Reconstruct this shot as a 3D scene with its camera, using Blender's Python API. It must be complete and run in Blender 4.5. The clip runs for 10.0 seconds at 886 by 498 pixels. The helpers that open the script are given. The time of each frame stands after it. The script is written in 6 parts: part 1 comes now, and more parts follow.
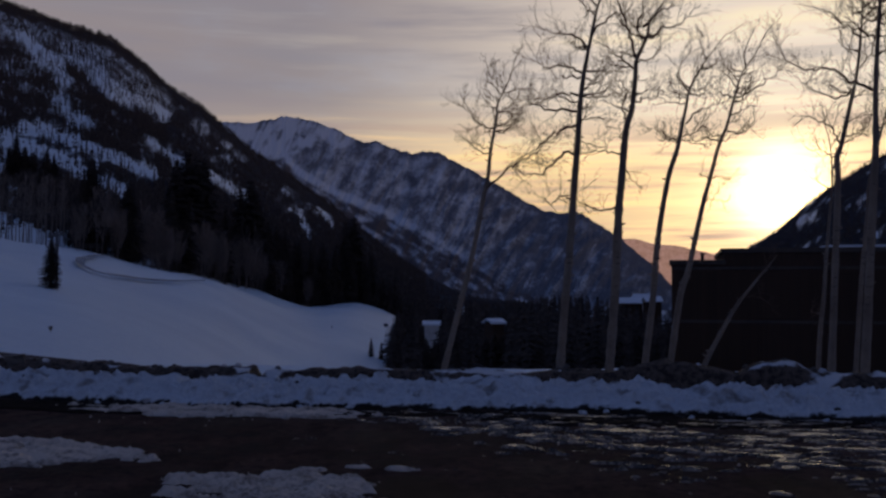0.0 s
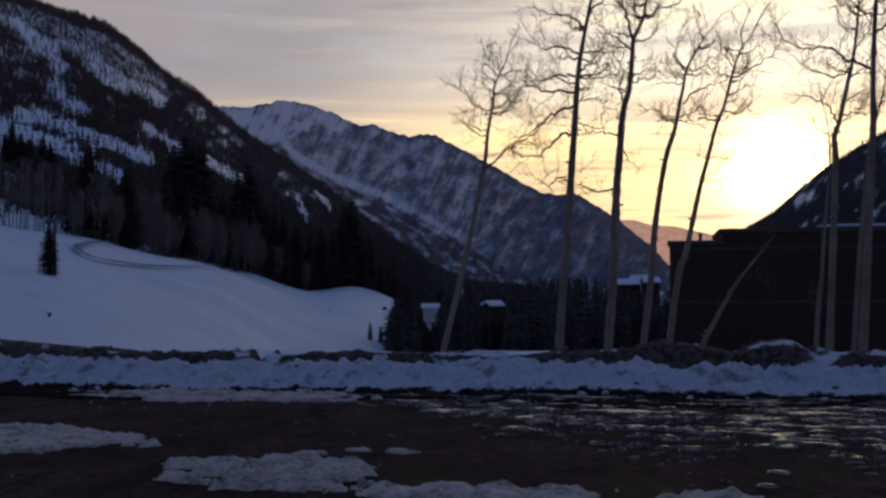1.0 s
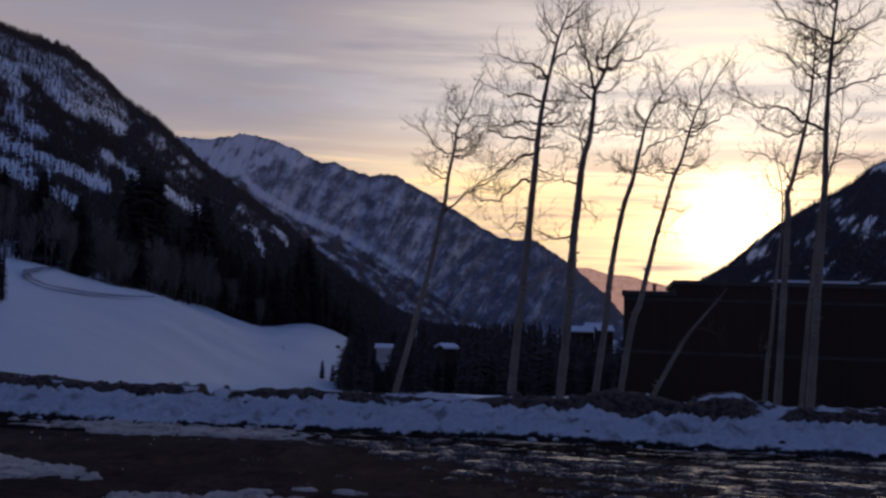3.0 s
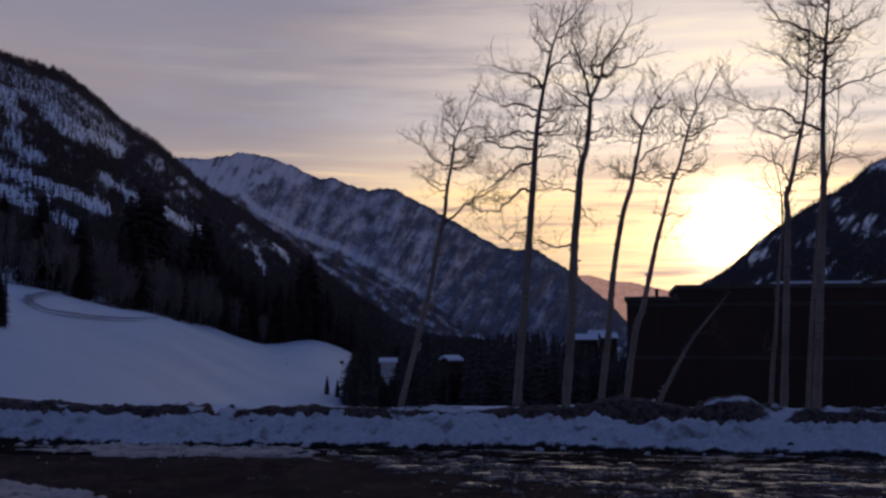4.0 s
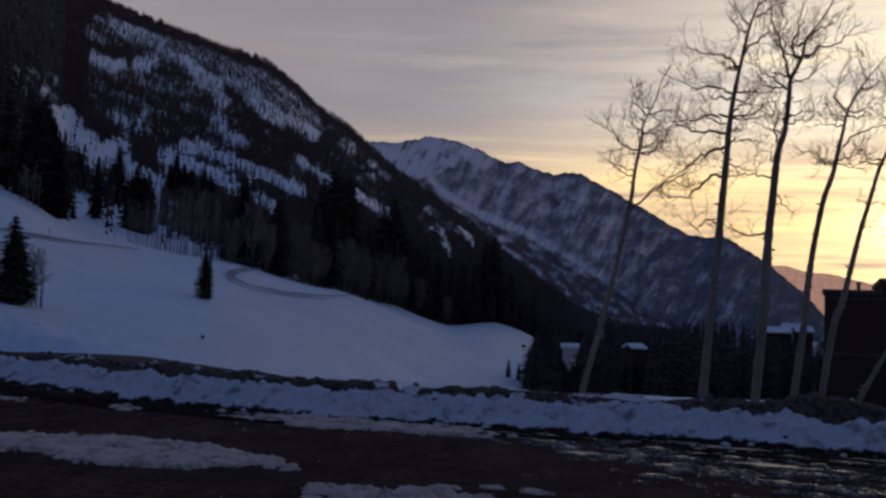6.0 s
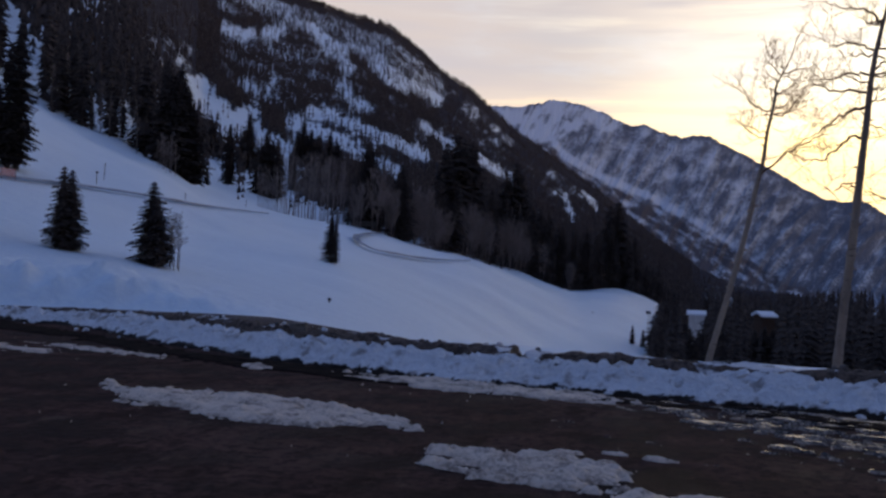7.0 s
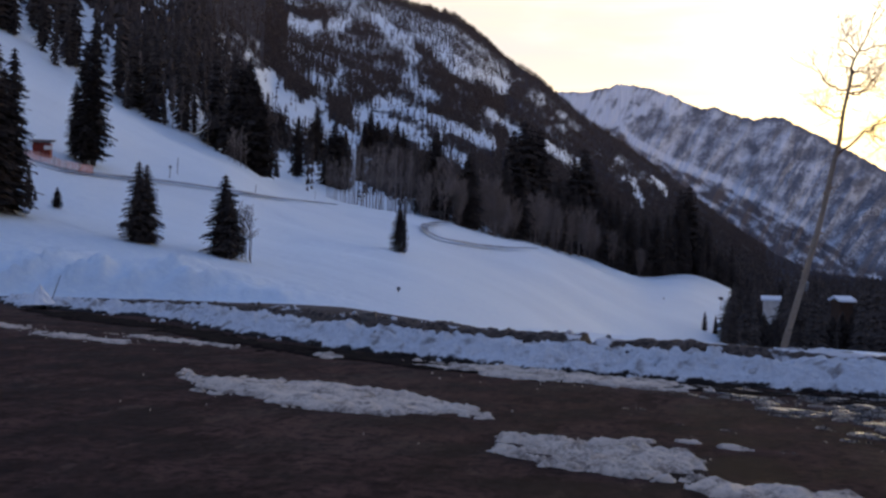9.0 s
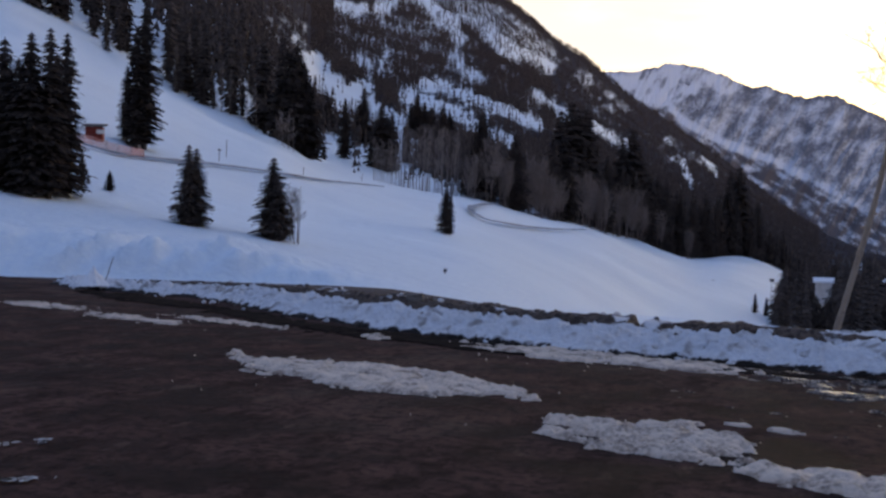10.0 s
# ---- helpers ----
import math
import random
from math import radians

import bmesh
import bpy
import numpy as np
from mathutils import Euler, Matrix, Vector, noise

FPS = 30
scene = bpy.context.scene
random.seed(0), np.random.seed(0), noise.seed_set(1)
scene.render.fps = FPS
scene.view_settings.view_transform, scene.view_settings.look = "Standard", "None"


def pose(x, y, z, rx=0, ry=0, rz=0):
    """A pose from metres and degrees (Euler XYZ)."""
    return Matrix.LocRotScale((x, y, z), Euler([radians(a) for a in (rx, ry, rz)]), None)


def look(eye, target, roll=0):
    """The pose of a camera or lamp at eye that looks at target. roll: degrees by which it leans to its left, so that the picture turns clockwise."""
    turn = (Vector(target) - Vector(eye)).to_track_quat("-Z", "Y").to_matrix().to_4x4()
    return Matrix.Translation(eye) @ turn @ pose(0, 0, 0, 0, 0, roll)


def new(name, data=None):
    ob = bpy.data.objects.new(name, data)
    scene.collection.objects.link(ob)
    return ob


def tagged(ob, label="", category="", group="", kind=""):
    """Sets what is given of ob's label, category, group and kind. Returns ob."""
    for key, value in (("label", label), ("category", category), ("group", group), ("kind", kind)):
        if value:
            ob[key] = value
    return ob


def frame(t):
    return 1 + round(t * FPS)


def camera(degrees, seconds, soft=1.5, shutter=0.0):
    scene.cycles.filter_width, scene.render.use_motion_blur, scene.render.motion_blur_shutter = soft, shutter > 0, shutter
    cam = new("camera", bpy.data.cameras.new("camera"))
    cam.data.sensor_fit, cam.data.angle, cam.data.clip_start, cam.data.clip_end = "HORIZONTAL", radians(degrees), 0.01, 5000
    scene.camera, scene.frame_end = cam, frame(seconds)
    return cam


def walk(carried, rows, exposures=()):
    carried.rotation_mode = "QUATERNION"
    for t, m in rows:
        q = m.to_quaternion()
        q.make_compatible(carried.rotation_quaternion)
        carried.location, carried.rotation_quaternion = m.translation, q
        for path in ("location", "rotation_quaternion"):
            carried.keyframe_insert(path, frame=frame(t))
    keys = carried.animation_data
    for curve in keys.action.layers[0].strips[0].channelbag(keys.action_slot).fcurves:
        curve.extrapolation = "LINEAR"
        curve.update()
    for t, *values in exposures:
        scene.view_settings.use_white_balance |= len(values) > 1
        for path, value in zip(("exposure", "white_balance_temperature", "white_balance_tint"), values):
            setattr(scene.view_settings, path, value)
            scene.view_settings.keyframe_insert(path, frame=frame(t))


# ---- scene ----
import functools

EYE = 1.6
cam = camera(48.9, 10.0, soft=2.6)
PATH = [
    (0.0, pose(0, 0, EYE, 92.20, 0.00, -0.00)),
    (0.5, pose(0, 0, EYE, 90.25, 0.84, -0.59)),
    (1.0, pose(0, 0, EYE, 91.19, 0.54, -0.10)),
    (1.5, pose(0, 0, EYE, 91.67, 0.46, -0.07)),
    (2.0, pose(0, 0, EYE, 92.60, -0.69, 0.68)),
    (2.5, pose(0, 0, EYE, 92.76, -1.41, -2.03)),
    (2.7, pose(0, 0, EYE, 93.15, -1.96, -2.66)),
    (4.0, pose(0, 0, EYE, 94.35, 0.13, -2.54)),
    (4.5, pose(0, 0, EYE, 94.82, 0.30, -2.01)),
    (5.0, pose(0, 0, EYE, 94.24, -1.04, 2.73)),
    (5.2, pose(0, 0, EYE, 95.36, -1.15, 5.80)),
    (6.3, pose(0, 0, EYE, 92.45, -1.41, 8.56)),
    (6.5, pose(0, 0, EYE, 92.13, -0.91, 9.31)),
    (7.0, pose(0, 0, EYE, 90.95, -2.23, 15.33)),
    (7.5, pose(0, 0, EYE, 91.06, -2.41, 16.83)),
    (8.0, pose(0, 0, EYE, 89.97, -1.79, 18.28)),
    (8.5, pose(0, 0, EYE, 90.74, -0.92, 17.62)),
    (9.0, pose(0, 0, EYE, 90.14, -1.45, 19.33)),
    (9.5, pose(0, 0, EYE, 90.58, -1.47, 22.48)),
    (10.0, pose(0, 0, EYE, 89.00, -1.34, 22.07)),
]
EXPOSURES = [(0.0, -0.25, 6500, 8), (0.5, 0.05, 6550, 6), (1.0, 0.24, 6600, 3), (2.0, 0.26, 6320, 8), (2.6, 0.18, 6250, 10), (4.0, -0.06, 6250, 13), (4.6, -0.03, 6250, 12), (5.2, -0.14, 6350, 10), (6.5, 0.4, 6700, 2), (7.0, 1.10, 7000, 1), (7.5, 1.50, 7450, 0), (8.5, 1.72, 7850, -2), (9.5, 1.78, 8150, -2), (10.0, 1.92, 8350, -2)]
walk(cam, PATH, EXPOSURES)

# ---------------------------------------------------------------- helpers
SUN_AZ, SUN_EL = 19.6, 3.0


def polar(az, r, z=0.0):
    a = radians(az)
    return Vector((r * math.sin(a), r * math.cos(a), z))


def aim(az, el):
    a, e = radians(az), radians(el)
    return Vector((math.sin(a) * math.cos(e), math.cos(a) * math.cos(e), math.sin(e)))


def mesh_of(name, verts, faces, materials, smooth=False, slots=None):
    me = bpy.data.meshes.new(name)
    me.from_pydata([tuple(v) for v in verts], [], faces)
    for m in materials:
        me.materials.append(m)
    if slots is not None:
        me.polygons.foreach_set("material_index", slots)
    if smooth:
        me.polygons.foreach_set("use_smooth", [True] * len(me.polygons))
    me.update()
    return me


def part(name, me, parent, label="", m=None):
    ob = new(name, me)
    ob.parent = parent
    if m is not None:
        ob.matrix_basis = m
    if label:
        tagged(ob, label)
    return ob


class Soup:
    """Collects vertices and faces of one mesh."""

    def __init__(self):
        self.v, self.f, self.s = [], [], []

    def add(self, verts, faces, slot=0):
        n = len(self.v)
        self.v.extend(verts)
        self.f.extend([tuple(i + n for i in f) for f in faces])
        self.s.extend([slot] * len(faces))

    def box(self, lo, hi, slot=0):
        x0, y0, z0 = lo
        x1, y1, z1 = hi
        self.add([(x0, y0, z0), (x1, y0, z0), (x1, y1, z0), (x0, y1, z0), (x0, y0, z1), (x1, y0, z1), (x1, y1, z1), (x0, y1, z1)],
                 [(0, 3, 2, 1), (4, 5, 6, 7), (0, 1, 5, 4), (1, 2, 6, 5), (2, 3, 7, 6), (3, 0, 4, 7)], slot)

    def tube(self, path, radii, sides=5, slot=0):
        n = len(path)
        rings = []
        for i, p in enumerate(path):
            d = path[min(i + 1, n - 1)] - path[max(i - 1, 0)]
            if d.length < 1e-6:
                d = Vector((0, 0, 1))
            d.normalize()
            u = d.cross(Vector((0.31, 0.9, 0.27)))
            u = u.normalized() if u.length > 1e-3 else Vector((1, 0, 0))
            w = d.cross(u)
            rings += [p + (u * math.cos(k * math.tau / sides) + w * math.sin(k * math.tau / sides)) * radii[i] for k in range(sides)]
        faces = []
        for i in range(n - 1):
            for k in range(sides):
                a, b = i * sides + k, i * sides + (k + 1) % sides
                faces.append((a, b, b + sides, a + sides))
        faces.append(tuple(reversed(range(sides))))
        faces.append(tuple(range((n - 1) * sides, n * sides)))
        self.add(rings, faces, slot)

    def mesh(self, name, materials, smooth=False):
        return mesh_of(name, self.v, self.f, materials, smooth, self.s)


def spline(points, step=4):
    """Catmull-Rom through the points."""
    p = [points[0] * 2 - points[1]] + list(points) + [points[-1] * 2 - points[-2]]
    out = []
    for i in range(1, len(p) - 2):
        for k in range(step):
            t = k / step
            a, b, c, d = p[i - 1], p[i], p[i + 1], p[i + 2]
            out.append(0.5 * ((2 * b) + (c - a) * t + (2 * a - 5 * b + 4 * c - d) * t * t + (3 * b - a - 3 * c + d) * t ** 3))
    return out + [points[-1]]


def fbm(x, y, z=0.0, octaves=4):
    return noise.fractal(Vector((x, y, z)), 1.0, 2.0, octaves)


def col(hexa, k=1.0):
    """Linear colour of an sRGB hex."""
    c = [int(hexa[i:i + 2], 16) / 255 for i in (0, 2, 4)]
    return tuple((v / 12.92 if v <= 0.04045 else ((v + 0.055) / 1.055) ** 2.4) * k for v in c) + (1.0,)


# ---------------------------------------------------------------- materials
class Nodes:
    def __init__(self, tree):
        self.t = tree

    def n(self, kind, **values):
        node = self.t.nodes.new(kind)
        for key, value in values.items():
            if key in ("operation", "blend_type", "data_type", "noise_dimensions", "feature", "distance", "sky_type", "sun_disc", "sun_elevation", "sun_rotation", "altitude", "air_density", "dust_density", "ozone_density", "use_clamp"):
                if key == "operation": node.operation = value
                elif key == "blend_type": node.blend_type = value
                elif key == "data_type": node.data_type = value
                elif key == "noise_dimensions": node.noise_dimensions = value
                elif key == "feature": node.feature = value
                elif key == "sky_type": node.sky_type = value
                elif key == "sun_disc": node.sun_disc = value
                elif key == "sun_elevation": node.sun_elevation = value
                elif key == "sun_rotation": node.sun_rotation = value
                elif key == "altitude": node.altitude = value
                elif key == "air_density": node.air_density = value
                elif key == "dust_density": node.dust_density = value
                elif key == "ozone_density": node.ozone_density = value
                elif key == "use_clamp": node.use_clamp = value
            else:
                self.put(node.inputs[key.replace("_", " ") if not key[0] == "i" or not key[1:].isdigit() else int(key[1:])], value)
        return node

    def put(self, socket, value):
        if isinstance(value, bpy.types.NodeSocket):
            self.t.links.new(value, socket)
        elif isinstance(value, bpy.types.Node):
            self.t.links.new(value.outputs[0], socket)
        else:
            socket.default_value = value

    def math(self, op, a, b=0.0, clamp=False):
        return self.n("ShaderNodeMath", operation=op, use_clamp=clamp, i0=a, i1=b).outputs[0]

    def mix(self, f, a, b, blend="MIX"):
        m = self.n("ShaderNodeMix", data_type="RGBA", blend_type=blend)
        self.put(m.inputs[0], f)
        self.put(m.inputs[6], a)
        self.put(m.inputs[7], b)
        return m.outputs[2]

    def ramp(self, f, lo, hi, to0=0.0, to1=1.0, smooth=True):
        r = self.n("ShaderNodeMapRange", i0=f, i1=lo, i2=hi, i3=to0, i4=to1)
        r.interpolation_type = "SMOOTHSTEP" if smooth else "LINEAR"
        return r.outputs[0]

    def noise(self, vec, scale, detail=4.0, rough=0.55, stretch=None):
        if stretch:
            mp = self.n("ShaderNodeMapping", Vector=vec)
            mp.inputs["Scale"].default_value = stretch
            vec = mp.outputs[0]
        return self.n("ShaderNodeTexNoise", Vector=vec, Scale=scale, Detail=detail, Roughness=rough).outputs["Fac"]


def material(name):
    m = bpy.data.materials.new(name)
    m.use_nodes = True
    m.node_tree.nodes.clear()
    k = Nodes(m.node_tree)
    b = k.n("ShaderNodeBsdfPrincipled")
    o = k.n("ShaderNodeOutputMaterial")
    m.node_tree.links.new(b.outputs[0], o.inputs[0])
    place = k.n("ShaderNodeNewGeometry").outputs["Position"]
    return m, k, b, place


def bump(k, b, height, strength, distance):
    k.put(b.inputs["Normal"], k.n("ShaderNodeBump", Strength=strength, Distance=distance, Height=height).outputs[0])


def simple(name, a, c, scale, rough=0.7, bump_by=0.0, dist=0.01, stretch=None, detail=5.0, metal=0.0):
    m, k, b, p = material(name)
    if stretch or scale > 30:
        p = k.n("ShaderNodeTexCoord").outputs["Object"]
    f = k.noise(p, scale, detail, 0.6, stretch)
    g = k.noise(p, scale * 0.13, 3.0)
    f2 = k.math("ADD", k.math("MULTIPLY", f, 0.6), k.math("MULTIPLY", g, 0.4))
    k.put(b.inputs["Base Color"], k.mix(k.ramp(f2, 0.36, 0.64), a, c))
    k.put(b.inputs["Roughness"], k.ramp(f, 0.3, 0.7, rough - 0.08, min(1.0, rough + 0.08)))
    b.inputs["Metallic"].default_value = metal
    b.inputs["Specular IOR Level"].default_value = 0.3
    if bump_by:
        bump(k, b, f, bump_by, dist)
    return m


def snow_material(name, fine=1.0, dirt=0.0):
    m, k, b, p = material(name)
    big = k.noise(p, 0.05 * fine, 4.0)
    mid = k.noise(p, 0.9 * fine, 5.0)
    small = k.noise(p, 9.0 * fine, 5.0, 0.65)
    c = k.mix(k.ramp(big, 0.35, 0.65), (0.70, 0.73, 0.79, 1), (0.80, 0.82, 0.86, 1))
    c = k.mix(k.ramp(small, 0.35, 0.7), c, (0.84, 0.85, 0.88, 1))
    if dirt:
        d1 = k.ramp(k.math("ADD", k.math("MULTIPLY", mid, 0.55), k.math("MULTIPLY", small, 0.45)), 0.62 - dirt * 0.2, 0.78 - dirt * 0.2)
        c = k.mix(d1, c, (0.075, 0.06, 0.05, 1))
    k.put(b.inputs["Base Color"], c)
    b.inputs["Roughness"].default_value = 0.62
    b.inputs["Specular IOR Level"].default_value = 0.25
    h = k.math("ADD", k.math("MULTIPLY", mid, 0.6), k.math("MULTIPLY", small, 0.25))
    bump(k, b, h, 0.5, 0.25 / fine)
    return m


SNOW = snow_material("slope_snow", 1.0)



def bank_material():
    """Ploughed snow, grit all through it and a ragged black foot."""
    m, k, b, p = material("ploughed_snow")
    mid = k.noise(p, 2.6, 5.0)
    small = k.noise(p, 13.0, 5.0, 0.65)
    speck = k.noise(p, 55.0, 3.0, 0.6)
    c = k.mix(k.ramp(small, 0.35, 0.7), (0.72, 0.74, 0.79, 1), (0.87, 0.88, 0.91, 1))
    c = k.mix(k.math("MULTIPLY", k.ramp(mid, 0.54, 0.68), 0.75), c, (0.24, 0.20, 0.18, 1))
    c = k.mix(k.math("MULTIPLY", k.ramp(speck, 0.60, 0.70), 0.6), c, (0.12, 0.10, 0.09, 1))
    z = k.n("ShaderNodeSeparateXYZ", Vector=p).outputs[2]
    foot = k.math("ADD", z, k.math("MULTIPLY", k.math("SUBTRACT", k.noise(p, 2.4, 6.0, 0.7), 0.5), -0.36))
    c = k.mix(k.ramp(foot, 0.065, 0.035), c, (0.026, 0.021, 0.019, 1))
    k.put(b.inputs["Base Color"], c)
    b.inputs["Roughness"].default_value = 0.65
    b.inputs["Specular IOR Level"].default_value = 0.15
    bump(k, b, k.math("ADD", k.math("MULTIPLY", mid, 0.6), k.math("MULTIPLY", small, 0.45)), 1.0, 0.17)
    return m


BANK_SNOW = bank_material()
DIRT = simple("dirty_old_snow", (0.05, 0.04, 0.034, 1), (0.16, 0.14, 0.125, 1), 3.0, 0.8, 0.6, 0.05)
NEEDLES = simple("fir_needles", (0.042, 0.034, 0.031, 1), (0.084, 0.066, 0.058, 1), 2.5, 0.95)
NEEDLES.node_tree.nodes["Principled BSDF"].inputs["Specular IOR Level"].default_value = 0.0


def vary_by_tree(m):
    """Every tree, and every whorl of boughs, a little lighter or darker than the next."""
    k = Nodes(m.node_tree)
    base = m.node_tree.nodes["Principled BSDF"].inputs["Base Color"]
    old = base.links[0].from_socket
    tree = k.math("MULTIPLY", k.n("ShaderNodeObjectInfo").outputs["Random"], 0.55)
    whorl = k.math("MULTIPLY", k.n("ShaderNodeNewGeometry").outputs["Random Per Island"], 0.55)
    k.put(base, k.n("ShaderNodeVectorMath", operation="SCALE", i0=old, Scale=k.math("ADD", k.math("ADD", tree, whorl), 0.58)).outputs[0])


vary_by_tree(NEEDLES)
FIR_BARK = simple("fir_bark", (0.05, 0.038, 0.03, 1), (0.10, 0.08, 0.065, 1), 6.0, 0.85)
BARE = simple("bare_aspen_stems", (0.13, 0.10, 0.086, 1), (0.28, 0.225, 0.195, 1), 1.2, 0.8)
TWIG = simple("aspen_twigs", (0.10, 0.054, 0.036, 1), (0.19, 0.11, 0.075, 1), 3.0, 0.8)


def aspen_bark():
    m, k, b, p = material("aspen_bark")
    p = k.n("ShaderNodeTexCoord").outputs["Object"]
    f = k.noise(p, 2.0, 5.0, 0.6, (1, 1, 0.6))
    scar = k.noise(p, 5.0, 3.0, 0.6, (1.0, 1.0, 4.5))
    fine = k.noise(p, 45.0, 4.0, 0.6, (1, 1, 2.2))
    c = k.mix(k.ramp(f, 0.35, 0.65), (0.21, 0.148, 0.108, 1), (0.37, 0.275, 0.20, 1))
    c = k.mix(k.math("MULTIPLY", k.ramp(fine, 0.45, 0.7), 0.4), c, (0.17, 0.13, 0.11, 1))
    c = k.mix(k.ramp(scar, 0.62, 0.70), c, (0.055, 0.042, 0.035, 1))
    k.put(b.inputs["Base Color"], c)
    b.inputs["Roughness"].default_value = 0.75
    b.inputs["Specular IOR Level"].default_value = 0.2
    bump(k, b, k.math("ADD", fine, scar), 0.5, 0.01)
    return m


ASPEN_BARK = aspen_bark()


def asphalt_material():
    """Worn, damp asphalt: grit, tyre-polished lanes, cracks and pale dried silt."""
    m, k, b, p = material("wet_asphalt")
    big = k.noise(p, 0.33, 5.0, 0.6)
    mid = k.noise(p, 1.1, 6.0, 0.62, (0.9, 1.0, 1.0))
    lane = k.noise(p, 1.1, 5.0, 0.6, (0.22, 2.2, 1.0))
    grit = k.noise(p, 150.0, 3.0, 0.7)
    fine = k.noise(p, 9.0, 7.0, 0.72)
    c = k.mix(k.ramp(mid, 0.36, 0.64), (0.024, 0.0135, 0.0115, 1), (0.115, 0.063, 0.053, 1))
    c = k.mix(k.math("MULTIPLY", k.ramp(lane, 0.40, 0.58), 0.35), c, (0.044, 0.025, 0.021, 1))
    c = k.mix(k.math("MULTIPLY", k.ramp(big, 0.50, 0.62), 0.5), c, (0.130, 0.080, 0.066, 1))
    c = k.mix(k.math("MULTIPLY", k.ramp(grit, 0.45, 0.75), 0.4), c, (0.15, 0.105, 0.08, 1))
    c = k.mix(k.math("MULTIPLY", k.ramp(fine, 0.47, 0.62), 0.7), c, (0.018, 0.014, 0.012, 1))
    spot = k.noise(p, 2.0, 8.0, 0.72, (1.3, 0.6, 1.0))
    c = k.mix(k.math("MULTIPLY", k.ramp(spot, 0.50, 0.60), 0.6), c, (0.020, 0.013, 0.011, 1))
    c = k.mix(k.math("MULTIPLY", k.ramp(spot, 0.42, 0.34), 0.45), c, (0.16, 0.10, 0.080, 1))
    line = k.math("ABSOLUTE", k.math("SUBTRACT", k.noise(p, 0.55, 5.0, 0.6), 0.5))
    c = k.mix(k.math("MULTIPLY", k.ramp(line, 0.010, 0.001), 0.22), c, (0.010, 0.008, 0.007, 1))
    k.put(b.inputs["Base Color"], c)
    k.put(b.inputs["Roughness"], k.ramp(mid, 0.38, 0.6, 0.7, 0.97))
    b.inputs["Specular IOR Level"].default_value = 0.03
    bump(k, b, k.math("ADD", k.math("MULTIPLY", grit, 0.5), k.math("MULTIPLY", fine, 1.4)), 0.8, 0.02)
    return m


ASPHALT = asphalt_material()


def ice_material(name, a, c, rough, lo=0.42, hi=0.60, relief=0.8):
    m, k, b, p = material(name)
    f = k.noise(p, 3.5, 6.0, 0.65)
    g = k.noise(p, 26.0, 5.0, 0.6)
    mixf = k.math("ADD", k.math("MULTIPLY", f, 0.6), k.math("MULTIPLY", g, 0.4))
    k.put(b.inputs["Base Color"], k.mix(k.ramp(mixf, lo, hi), a, c))
    k.put(b.inputs["Roughness"], k.ramp(g, 0.3, 0.7, rough - 0.12, rough + 0.15))
    bump(k, b, k.math("ADD", f, k.math("MULTIPLY", g, 0.5)), relief, 0.03)
    return m


OLD_SNOW = ice_material("old_lot_snow", (0.17, 0.115, 0.085, 1), (0.68, 0.545, 0.44, 1), 0.6, 0.34, 0.56, 0.8)
ICE = ice_material("refrozen_ice", (0.03, 0.022, 0.017, 1), (0.26, 0.195, 0.145, 1), 0.26, 0.42, 0.60, 0.35)


def mountain_material(name, snow, rock, trees, scale):
    """Rock and far trees, with snow where the mountain holds it and fine flecks between."""
    m, k, b, p = material(name)
    hold, wood = k.n("ShaderNodeAttribute"), k.n("ShaderNodeAttribute")
    hold.attribute_name, wood.attribute_name = "snow", "woods"
    t = k.noise(p, 0.045 * scale, 6.0, 0.72)
    big = k.noise(p, 0.004 * scale, 4.0, 0.6)
    f = k.math("ADD", hold.outputs["Fac"], k.math("MULTIPLY", k.math("SUBTRACT", t, 0.5), 1.35))
    f = k.math("ADD", f, k.math("MULTIPLY", k.math("SUBTRACT", big, 0.5), 0.35))
    bare = k.mix(k.ramp(t, 0.35, 0.65), tuple(v * 0.7 for v in rock[:3]) + (1,), rock)
    bare = k.mix(wood.outputs["Fac"], bare, trees)
    k.put(b.inputs["Base Color"], k.mix(k.ramp(f, 0.27, 0.74), bare, snow))
    b.inputs["Roughness"].default_value = 0.9
    b.inputs["Specular IOR Level"].default_value = 0.0
    bump(k, b, t, 0.4, 14.0 / scale)
    return m


# pale, bluish, low-contrast base colours carry the aerial haze of distance
PEAK_ROCK = mountain_material("snowy_peak", (0.60, 0.65, 0.72, 1), (0.165, 0.176, 0.21, 1), (0.118, 0.108, 0.114, 1), 3.2)
FAR_ROCK = mountain_material("ridge_with_haze_glow", (0.55, 0.5, 0.5, 1), (0.42, 0.34, 0.33, 1), (0.42, 0.34, 0.33, 1), 0.6)
# orange emission adds sunset-lit haze; the rock itself gives no light
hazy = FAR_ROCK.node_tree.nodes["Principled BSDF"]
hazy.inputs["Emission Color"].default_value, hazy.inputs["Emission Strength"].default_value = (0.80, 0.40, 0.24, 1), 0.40


